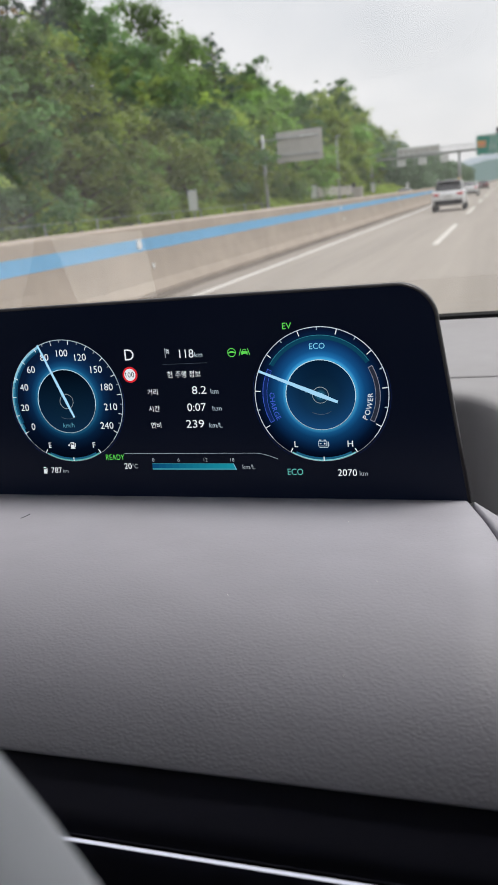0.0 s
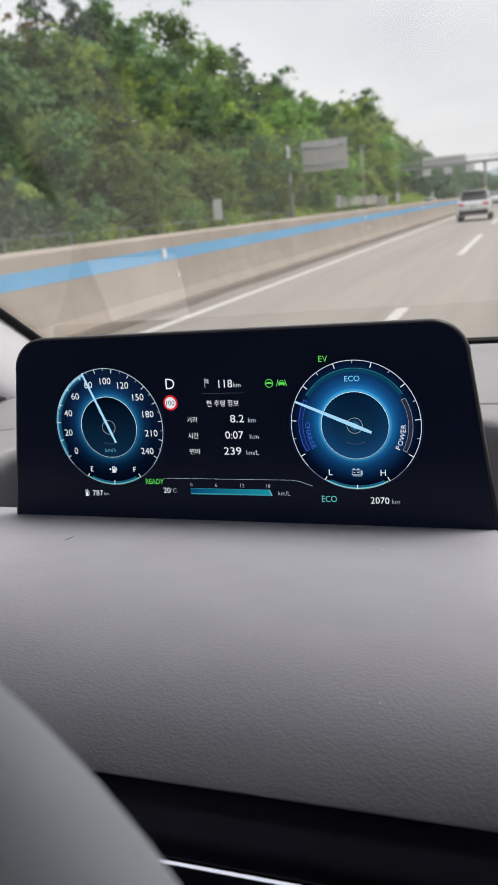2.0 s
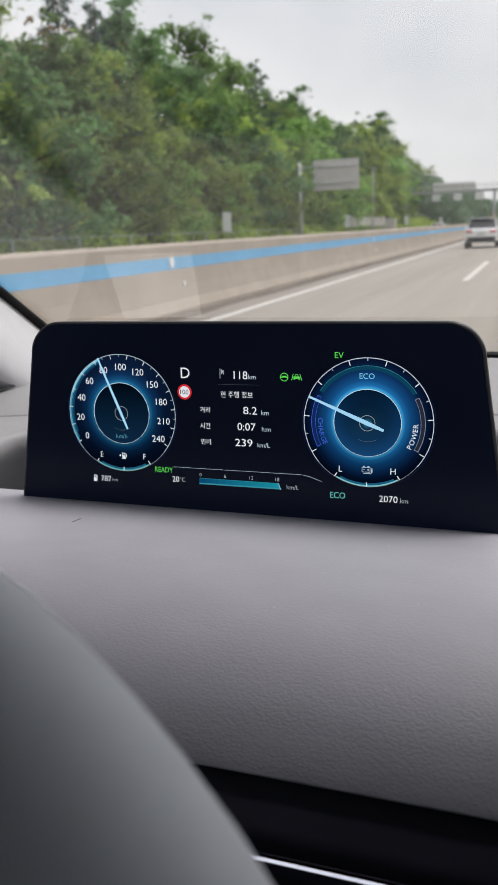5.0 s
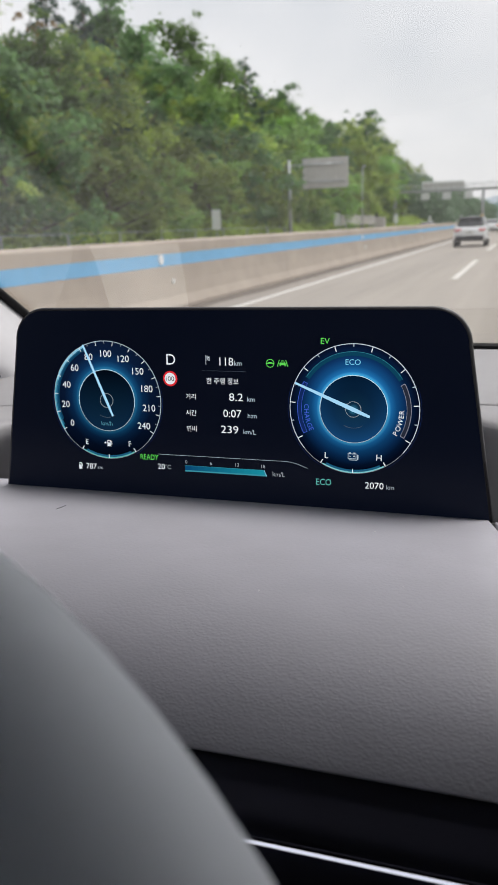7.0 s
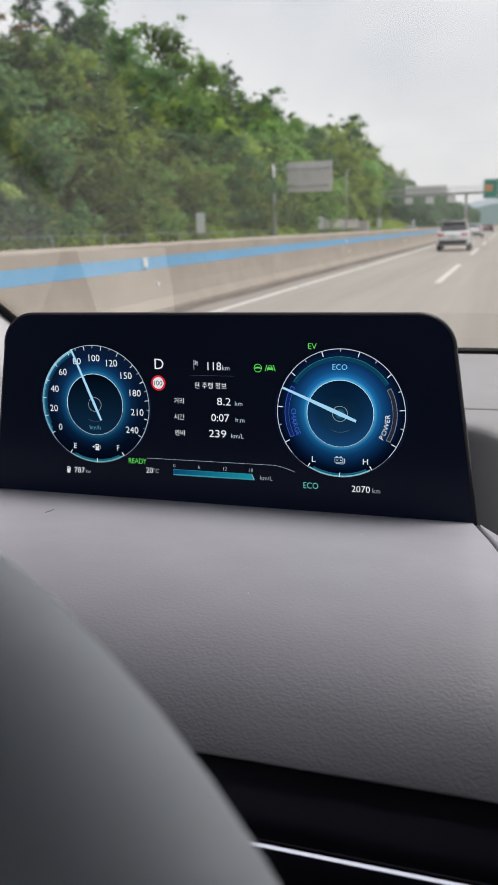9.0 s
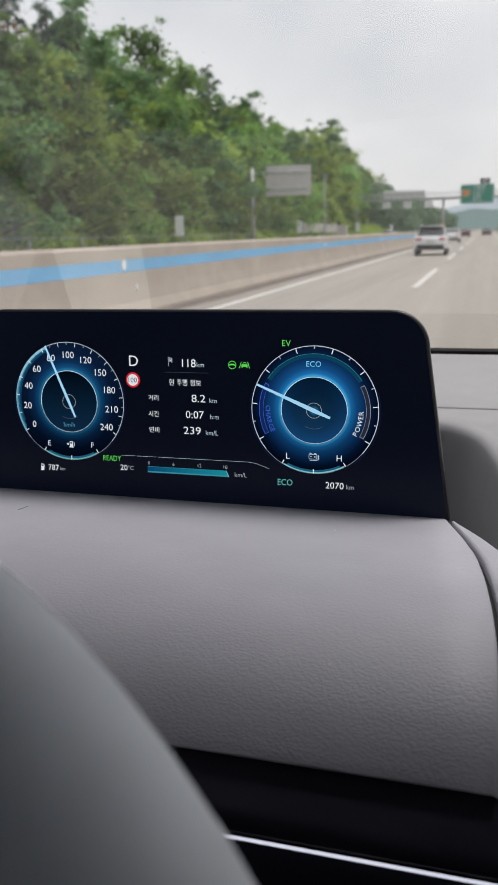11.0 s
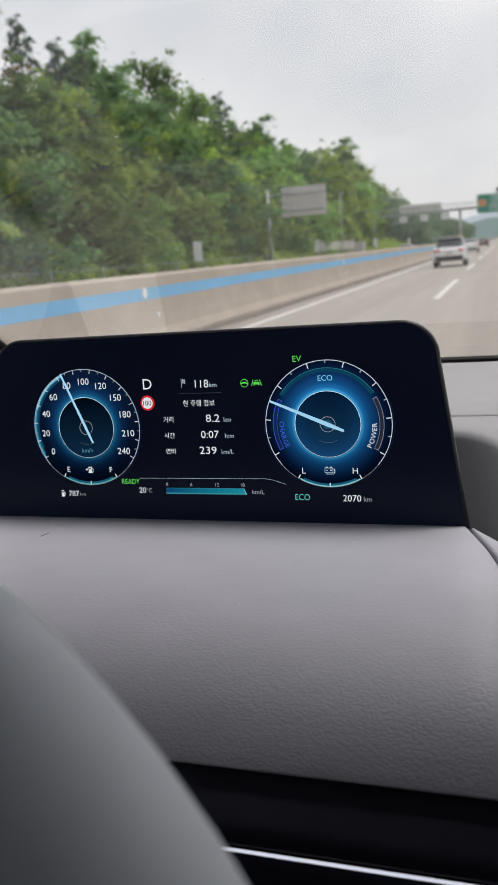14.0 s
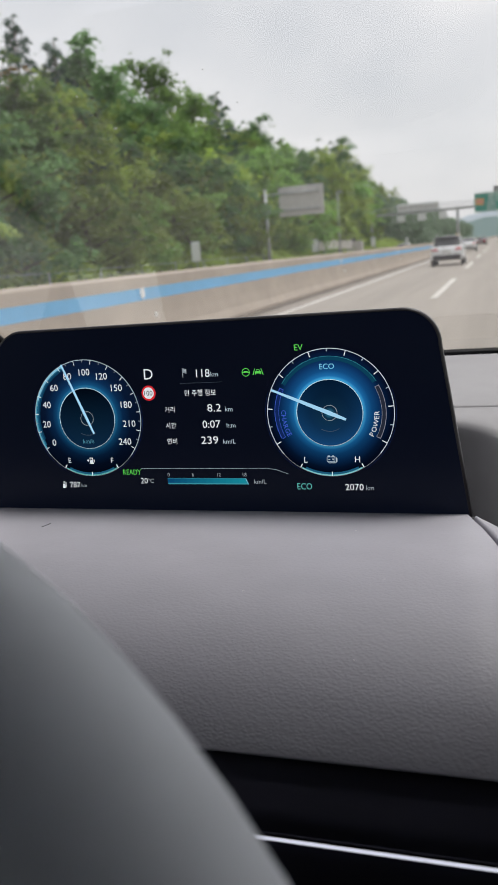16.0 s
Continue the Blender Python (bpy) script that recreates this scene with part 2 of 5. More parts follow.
part("seam_channel", loft([[(interp(y, SEAM) - 0.0006, y, max(z - 0.005, -0.0346)), (interp(y, SEAM) + 0.0034, y, max(z - 0.005, -0.0346))] for y, z in shelf_curve() if y > -0.1870]), M["gap"], dashboard, "dark seam channel")

# upper dashboard with a recess behind the cluster
RIM = [(p.x, p.y) for p in spline([(0.205, -0.3, 0), (0.195, -0.16, 0), (0.1865, -0.069, 0), (0.1825, -0.009, 0), (0.1768, 0.061, 0), (0.1700, 0.110, 0), (0.1590, 0.147, 0), (0.138, 0.166, 0), (0.1, 0.173, 0),
                                    (0.0, 0.176, 0), (-0.1, 0.176, 0), (-0.16, 0.168, 0), (-0.2, 0.148, 0), (-0.222, 0.113, 0), (-0.228, 0.093, 0), (-0.226, 0.06, 0), (-0.24, 0.0, 0), (-0.27, -0.1, 0), (-0.3, -0.3, 0)], 110)]


def deck(x, y):
    return interp(y, ((-1, 0.001), (0.1, 0.004), (0.16, 0.006), (0.2, 0.0125), (0.3, 0.015)))


rows = []
for i, (x, y) in enumerate(RIM):
    a, b = RIM[max(i - 1, 0)], RIM[min(i + 1, len(RIM) - 1)]
    d = Vector((b[0] - a[0], b[1] - a[1], 0)).normalized()
    n = Vector((d.y, -d.x, 0))
    row = []
    lean = interp(i, ((42, 0.0), (62, 1.0)))
    for off, dz in ((-0.012 + 0.034 * lean, -0.09), (-0.006 + 0.02 * lean, -0.05), (-0.002 + 0.006 * lean, -0.022), (0.0, -0.012), (0.0011, -0.0056), (0.003, -0.0022), (0.006, -0.0007), (0.0105, 0.0)):
        px, py = x + n.x * off, min(y + n.y * off, 0.199)
        row.append((px, py, deck(px, py) + dz))
    if n.y > 0.75:
        ends = [(x + n.x * 0.0105, 0.199)]
    else:
        ends = [(1.09 if n.x > 0 else -0.75, 0.199 if n.y > 0.3 else min(0.199, y + n.y * 0.02))]
    ex, ey = ends[0]
    for f in (0.33, 0.66, 1.0):
        px, py = row[7][0] + (ex - row[7][0]) * f, row[7][1] + (ey - row[7][1]) * f
        row.append((px, py, deck(px, py)))
    rows.append(row)
part("upper_panel", loft(rows), M["dash"], dashboard, "smooth light grey upper panel with a rounded recess", smooth=True)
part("recess_floor", box(-0.36, 0.24, -0.28, 0.2, -0.13, -0.085, 0.01), M["dark"], dashboard)

# the strip under the windscreen
prof = [(0.1975, 0.004), (0.1975, 0.0128), (0.203, 0.0145), (0.24, 0.0175), (0.28, 0.0212), (0.315, 0.0258), (0.33, 0.0285), (0.341, 0.0312), (0.346, 0.0322), (0.352, 0.0310), (0.358, 0.02)]
def strip_profile(x):
    y0 = interp(x, ((-0.75, 0.12), (-0.285, 0.149), (-0.2, 0.176), (-0.1, 0.1975)))
    z0 = deck(x, y0)
    return [(y0, z0 - 0.008), (y0, z0 + 0.0004), (y0 + 0.003, z0 + 0.0012), (0.203, 0.0140)] + prof[3:]


part("windscreen_strip", loft([[(x, y, z) for y, z in strip_profile(x)] for x in np.linspace(-0.75, 1.09, 60)]), M["dash"], dashboard, "pale grey defroster strip", smooth=True)
part("windscreen_seal", loft([[(x, y, z) for y, z in ((0.351, 0.024), (0.352, 0.0345), (0.357, 0.0365), (0.375, 0.033), (0.38, 0.0))] for x in (-0.75, 0.3, 1.1)]), M["rubber"], dashboard, "black rubber seal")

# below the shelf: gloss black band, bright strip, black underside
part("gloss_band", loft([[(x, y, z) for y, z in ((-0.1855, -0.0358), (-0.1895, -0.0388), (-0.1985, -0.0466), (-0.2042, -0.0522), (-0.2035, -0.0535))] for x in np.linspace(-0.62, 0.5, 24)]), M["gloss"], dashboard, "gloss black band", smooth=True)
# bright strip: a thin bar given an even white glow
part("light_strip", tube([(x, -0.2052, -0.0540) for x in np.linspace(-0.62, 0.5, 40)], 0.00058, 10), M["strip"], dashboard, "thin white strip given an even glow", smooth=True)
part("lower_panel", loft([[(x, y, z) for y, z in ((-0.2035, -0.0548), (-0.206, -0.07), (-0.2, -0.14), (-0.16, -0.3), (-0.1, -0.5))] for x in np.linspace(-0.75, 1.09, 16)]), M["gloss"], dashboard, "black lower panel", smooth=True)
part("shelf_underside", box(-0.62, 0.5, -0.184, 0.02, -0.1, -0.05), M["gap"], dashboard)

# ---- cabin shell ----
PB, PT = Vector((-0.335, 0.40, 0.02)), Vector((-0.449, 0.0, 0.36))
pillar = thing("windscreen_pillar", "pale grey cloth-covered windscreen pillar with a black seal", "pillar", kind="structure")
SECTION = [(p.x, p.y, p.z) for p in spline([(-0.341, 0.400, 0.014), (-0.328, 0.355, 0.0165), (-0.308, 0.295, 0.0175), (-0.303, 0.247, 0.0165), (-0.316, 0.218, 0.0165), (-0.342, 0.196, 0.017), (-0.42, 0.185, 0.018), (-0.6, 0.18, 0.02)], 36)]
rows = []
for f in np.linspace(-0.08, 1.1, 26):
    step = (PT - PB) * f
    rows.append([Vector(c) + step + Vector((-0.1 * f * k / 35, 0, 0)) for k, c in enumerate(SECTION)])
part("pillar_trim", loft(rows), M["trim"], pillar, smooth=True)
# solid dark wedge in place of the soft shade at the pillar's foot
part("corner_gasket", tube([(-0.309, 0.232, 0.0172), (-0.3165, 0.212, 0.0215), (-0.323, 0.196, 0.0275), (-0.35, 0.17, 0.034)], [0.0004, 0.004, 0.0075, 0.0085], 16), M["dark"], pillar, "dark wedge standing in for shade in the dashboard corner", smooth=True)
part("pillar_seal", tube([PB.lerp(PT, f) + Vector((-0.003, 0.0, -0.0028)) for f in np.linspace(-0.3, 1.1, 22)], 0.0048, 8), M["rubber"], pillar, "black rubber seal", smooth=True)

# unseen sides: openings sized by how much light should reach shelf and wheel
for name, x0, x1 in (("wall_left", -0.72, -0.68), ("wall_right", 1.1, 1.14)):
    open_rear = -0.8 if x0 < 0 else -0.7
    sill, open_front = (0.03, -0.16) if x0 < 0 else (-0.05, 0.0)
    bm = merge([box(x0, x1, -2.2, 0.42, -0.85, sill), box(x0, x1, -2.2, -0.04, 0.42, 0.5), box(x0, x1, open_front, 0.1, sill, 0.42), box(x0, x1, -2.2, open_rear, sill, 0.42)])
    tagged(part(name, bm, M["cloth"], None, loc=(0, 0, CZ)), "unseen dark blue cabin side with openings sized for light", "cabin wall", kind="structure")
# unseen rear, closed to keep light off wheel and shelf front
tagged(part("wall_rear", box(-0.72, 1.14, -2.24, -2.2, -0.85, 0.47), M["cloth"], None, loc=(0, 0, CZ)), "unseen dark blue rear end of the cabin, closed against light", "cabin wall", kind="structure")
# unseen roof: front edge set so that it shadows the shelf's front
lining = loft([[(x, y, z) for y, z in ((-0.023, 0.40), (-0.027, 0.377), (-0.11, 0.396), (-0.45, 0.455), (-1.2, 0.48), (-2.24, 0.46), (-2.24, 0.52), (-0.023, 0.52))] for x in np.linspace(-0.74, 1.16, 12)], True, True)
tagged(part("ceiling", lining, M["liner"], None, loc=(0, 0, CZ)), "unseen blue-grey roof lining whose front edge shades the shelf", "headliner", kind="structure")
tagged(part("floor", box(-0.74, 1.16, -2.24, 0.42, -0.89, -0.85), M["cloth"], None, loc=(0, 0, CZ)), "unseen dark blue cabin carpet", "carpet", kind="structure")
tagged(part("wall_front", box(-0.74, 1.16, 0.42, 0.46, -0.89, -0.02), M["cloth"], None, loc=(0, 0, CZ)), "dark blue bulkhead below the windscreen", "bulkhead", kind="structure")

# windscreen: clear, with the faint mirror image of the dashboard
gm = bpy.data.materials.new("windscreen_glass")
gm.use_nodes = True
gt = gm.node_tree
gt.nodes.remove(gt.nodes["Principled BSDF"])
gtr, ggl, gmx, gfr = (gt.nodes.new(k) for k in ("ShaderNodeBsdfTransparent", "ShaderNodeBsdfGlossy", "ShaderNodeMixShader", "ShaderNodeFresnel"))
gtr.inputs["Color"].default_value = (0.95, 0.95, 0.95, 1)
ggl.inputs["Roughness"].default_value = 0.0
gfr.inputs["IOR"].default_value = 1.88
gt.links.new(gfr.outputs[0], gmx.inputs["Fac"])
gt.links.new(gtr.outputs[0], gmx.inputs[1])
gt.links.new(ggl.outputs[0], gmx.inputs[2])
gveil, gscatter = gt.nodes.new("ShaderNodeMixShader"), gt.nodes.new("ShaderNodeBsdfTranslucent")   # a faint pale veil added over the view, imitating haze
gveil.inputs["Fac"].default_value = 0.012
gt.links.new(gmx.outputs[0], gveil.inputs[1])
gt.links.new(gscatter.outputs[0], gveil.inputs[2])
gt.links.new(gveil.outputs[0], gt.nodes["Material Output"].inputs["Surface"])
wrows = []
for s in np.linspace(-0.12, 1.1, 13):
    p = PB.lerp(PT, s)
    wrows.append([(p.x + (0.74 - 2 * p.x) * k / 12, p.y, p.z) for k in range(13)])
glass = loft(wrows)
for f in glass.faces:
    f.normal_update()
    if f.normal.y > 0:
        f.normal_flip()
windscreen = part("window_1", glass, gm, None, loc=(0, 0, CZ))
tagged(windscreen, "clear curved windscreen glass above the dashboard", "windscreen", kind="structure")
windscreen.visible_shadow = False
# unseen white plate, added for the pale patch it mirrors in the glass
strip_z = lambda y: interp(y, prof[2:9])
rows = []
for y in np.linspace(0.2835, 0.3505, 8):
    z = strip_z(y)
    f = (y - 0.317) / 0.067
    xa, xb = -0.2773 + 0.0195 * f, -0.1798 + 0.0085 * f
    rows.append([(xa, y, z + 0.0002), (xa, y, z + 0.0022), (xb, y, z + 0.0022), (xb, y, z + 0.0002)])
pale_plate = part("paper_card", loft(rows, True, True), M["card"], None, loc=(0, 0, CZ))
tagged(pale_plate, "flat white plate out of view, added for its image in the windscreen", "card")

# specks stuck to the windscreen
def on_glass(x, f, inside=0.0006):
    """A point of the windscreen, f of the way up."""
    p = PB.lerp(PT, f)
    return Vector((x, p.y - 0.648 * inside, CZ + p.z - 0.762 * inside))


fleck = thing("windscreen_speck", "tiny pale speck stuck to the windscreen", "speck", Matrix.Translation(on_glass(-0.1004, 0.6387)), "specks on the windscreen")
part("speck", tube([(-0.0016, 0, 0), (-0.0003, 0.0003, -0.0003), (0.0016, 0, 0)], [0.0002, 0.00045, 0.0002], 6), M["card"], fleck)
for x, f in ((-0.0048, 0.6523), (0.0089, 0.6294), (-0.1163, 0.698), (-0.0201, 0.7088)):
    copy_thing(fleck, Matrix.Translation(on_glass(x, f)) @ Matrix.Diagonal((0.3, 1, 1, 1)))

# steering wheel
W_C, W_T, W_R, W_r = Vector((0.0003, -0.4281, -0.0314)), 0.667, 0.1688, 0.0190
wheel = thing("steering_wheel", "grey leather steering wheel with a thick smooth rim", "steering wheel", CAR @ Matrix.Translation(W_C) @ Matrix.Rotation(-W_T, 4, "X"))
pts = [(W_R * math.cos(a), 0, W_R * math.sin(a)) for a in np.linspace(0, 2 * math.pi, 97)[:-1]]
part("rim", tube(pts, W_r, 24, closed=True), M["wheel"], wheel, smooth=True)
for a in (200, 340, 270):
    c, s = math.cos(radians(a)), math.sin(radians(a))
    part("spoke", tube([(0.05 * c, 0.03, 0.05 * s), (0.11 * c, 0.022, 0.11 * s), (W_R * c, 0.002, W_R * s)], [0.02, 0.014, 0.012], 12), M["dark"], wheel, smooth=True)
part("hub_cover", loft([[(r * math.cos(a), d, r * math.sin(a)) for a in np.linspace(0, 2 * math.pi, 33)[:-1]] for r, d in ((0.06, 0.05), (0.068, 0.03), (0.064, 0.008), (0.05, 0.0), (0.02, -0.004), (0.001, -0.004))], True), M["dark"], wheel, smooth=True)

# ---- instrument cluster ----
D = dict(
    white=lit("display_white", (0.74, 0.78, 0.82)), dim=lit("display_dim_white", (0.3, 0.34, 0.38)), faint=lit("display_faint_line", (0.09, 0.12, 0.16)),
    green=lit("display_green", (0.11, 0.64, 0.09)), teal=lit("display_teal", (0.11, 0.46, 0.43)), cyan=lit("display_pale_cyan", (0.22, 0.52, 0.68)),
    aqua=lit("display_aqua_band", (0.004, 0.05, 0.095)), dusk=lit("display_dusky_teal", (0.04, 0.26, 0.33)), haze=lit("display_speed_haze", (0.012, 0.10, 0.19)), mist=lit("display_speed_mist", (0.005, 0.045, 0.10)), unit=lit("display_unit_blue", (0.08, 0.27, 0.37)), blue=lit("display_blue", (0.05, 0.11, 0.62)), deep=lit("display_deep_blue", (0.006, 0.02, 0.1)),
    red=lit("display_red", (0.62, 0.02, 0.03)), black=lit("display_black", (0.01, 0.012, 0.02)), needle=lit("display_needle", (0.36, 0.66, 0.9)),
    grey=lit("display_grey_arc", (0.27, 0.28, 0.36)), slate=lit("display_slate", (0.02, 0.024, 0.04)), ring=lit("display_ring", (0.4, 0.5, 0.58)),
    speed=lit("display_speed_band", (0.07, 0.32, 0.45)), core=lit("display_inner_ring", (0.5, 0.72, 0.86)), arc=lit("display_bright_arc", (0.2, 0.58, 0.62)), eco=lit("display_eco_word", (0.2, 0.62, 0.86)), rim=lit("display_rim", (0.56, 0.63, 0.72)),
)
cluster = thing("instrument_cluster", "floating black digital instrument cluster with two lit blue dials", "instrument cluster", CAR @ Matrix.Rotation(-TILT, 4, "X"))
HALF = ((-0.0085, 0.1492), (0.086, 0.1362))
TOPV, CORNER = 0.1050, 0.0205


def outline(grow=0.0, n=10):
    """The cluster's front outline: wider at the foot, with rounded upper corners."""
    half = lambda v: HALF[0][1] + (v - HALF[0][0]) / (HALF[1][0] - HALF[0][0]) * (HALF[1][1] - HALF[0][1])
    r = CORNER
    right = [(half(-0.0085) + grow + 0.0012, -0.0085), (half(0.03) + grow + 0.0008, 0.03), (half(TOPV - r) + grow, TOPV - r)]
    cx, cy = half(TOPV - r) - r, TOPV - r
    right += [(cx + (r + grow) * math.cos(a), cy + (r + grow) * math.sin(a) - 0.0) for a in np.linspace(0.12, math.pi / 2, n)]
    return right + [(-u, v) for u, v in right[::-1]]


rows = [[(u, d, v) for u, v in outline(g)] for g, d in ((-0.0016, 0.0), (-0.0004, 0.0004), (0.0, 0.0016), (0.0, 0.006), (-0.002, 0.012), (-0.012, 0.022))]
bm = loft(rows, True, False)
back = [v for v in bm.verts if abs(v.co.y - 0.022) < 1e-5]
bmesh.ops.contextual_create(bm, geom=back)
part("shell", bm, M["shell"], cluster, "dark rounded bezel", smooth=True)
bm = bmesh.new()
bm.faces.new([bm.verts.new((u, 0.0, v)) for u, v in outline(-0.0016)][::-1])
bmesh.ops.recalc_face_normals(bm, faces=bm.faces)
screen = part("screen", bm, M["screen"], cluster, "black screen glass")
part("foot", box(-0.1, 0.1, 0.004, 0.03, -0.06, 0.02, 0.004), M["shell"], cluster, "black foot")


def flat(name, loops, material, depth, parent=None, label="", centre=(0, 0)):
    """Flat lit shapes on the screen: each loop is a polygon of (u, v) about centre."""
    bm = bmesh.new()
    for loop in loops:
        bm.faces.new([bm.verts.new((u, 0, v)) for u, v in loop])
    for f in bm.faces:
        f.normal_update()
        if f.normal.y > 0:
            f.normal_flip()
    return part(name, bm, material, parent or screen, label, loc=(centre[0], -depth, centre[1]))


def arc(r0, r1, a0, a1, n=48):
    """Quads of a ring's stretch, degrees clockwise from the top."""
    out = []
    for k in range(n):
        p, q = radians(a0 + (a1 - a0) * k / n), radians(a0 + (a1 - a0) * (k + 1) / n)
        out.append([(r0 * math.sin(p), r0 * math.cos(p)), (r1 * math.sin(p), r1 * math.cos(p)), (r1 * math.sin(q), r1 * math.cos(q)), (r0 * math.sin(q), r0 * math.cos(q))])
    return out


def disc(r, n=64, c=(0, 0)):
    return [[(c[0] + r * math.cos(k * 2 * math.pi / n), c[1] + r * math.sin(k * 2 * math.pi / n)) for k in range(n)]]


def rect(u0, u1, v0, v1):
    return [[(u0, v0), (u1, v0), (u1, v1), (u0, v1)]]


def bar_at(angle, r0, r1, w):
    """A short bar that points at the hub."""
    a = radians(angle)
    s, c = math.sin(a), math.cos(a)
    return [[(r * s + k * w / 2 * c, r * c - k * w / 2 * s) for r, k in ((r0, -1), (r1, -1), (r1, 1), (r0, 1))]]


def word(name, body, u, v, height, material, parent=None, depth=0.0006, turn=0.0, fit=None, align="CENTER"):
    """A written word on a flat face, centred at (u, v); height of its capitals; fit: its width."""
    cu = bpy.data.curves.new(name, "FONT")
    cu.body, cu.size, cu.resolution_u = body, 1.0, 3
    tmp = bpy.data.objects.new(name, cu)
    scene.collection.objects.link(tmp)
    me = bpy.data.meshes.new_from_object(tmp.evaluated_get(bpy.context.evaluated_depsgraph_get()))
    bpy.data.objects.remove(tmp)
    bpy.data.curves.remove(cu)
    co = np.zeros(len(me.vertices) * 3)
    me.vertices.foreach_get("co", co)
    co = co.reshape(-1, 3)
    lo, hi = co.min(0), co.max(0)
    mid = (lo + hi) / 2
    k = height / (hi[1] - lo[1])
    kx = fit / (hi[0] - lo[0]) if fit else k
    x, y = (co[:, 0] - mid[0]) * kx, (co[:, 1] - mid[1]) * k
    c, s = math.cos(radians(turn)), math.sin(radians(turn))
    out = np.stack([x * c - y * s, np.zeros(len(x)), x * s + y * c], 1)
    me.vertices.foreach_set("co", out.ravel())
    me.update()
    return part_mesh(name, me, material, parent or screen, loc=(u, -depth, v))


def dial_back(stops, name, top, low):
    return lit_dial(name, stops, 0.0362, top, low)


R0 = 0.0358
left_glow = dial_back(((0.0, (0.002, 0.008, 0.02)), (0.508, (0.003, 0.012, 0.03)), (0.525, (0.018, 0.17, 0.34)), (0.575, (0.007, 0.07, 0.18)), (0.66, (0.004, 0.026, 0.083)), (0.8, (0.003, 0.010, 0.034)), (1.0, (0.003, 0.008, 0.024))), "left_dial_glow", 1.25, 0.22)
right_glow = dial_back(((0.0, (0.002, 0.008, 0.02)), (0.508, (0.003, 0.012, 0.03)), (0.525, (0.05, 0.36, 0.68)), (0.57, (0.012, 0.14, 0.37)), (0.65, (0.006, 0.066, 0.20)), (0.76, (0.004, 0.031, 0.108)), (0.86, (0.002, 0.011, 0.04)), (0.95, (0.002, 0.005, 0.018))), "right_dial_glow", 1.3, 0.4)
left_face = lit_dial("left_dial_face", ((0.0, (0.003, 0.016, 0.036)), (1.0, (0.003, 0.015, 0.038))), 0.0184, 0.15, 1.35)
right_face = lit_dial("right_dial_face", ((0.0, (0.03, 0.2, 0.34)), (0.17, (0.005, 0.028, 0.062)), (0.6, (0.004, 0.026, 0.072)), (1.0, (0.005, 0.038, 0.11))), 0.0184, 0.25, 1.5)

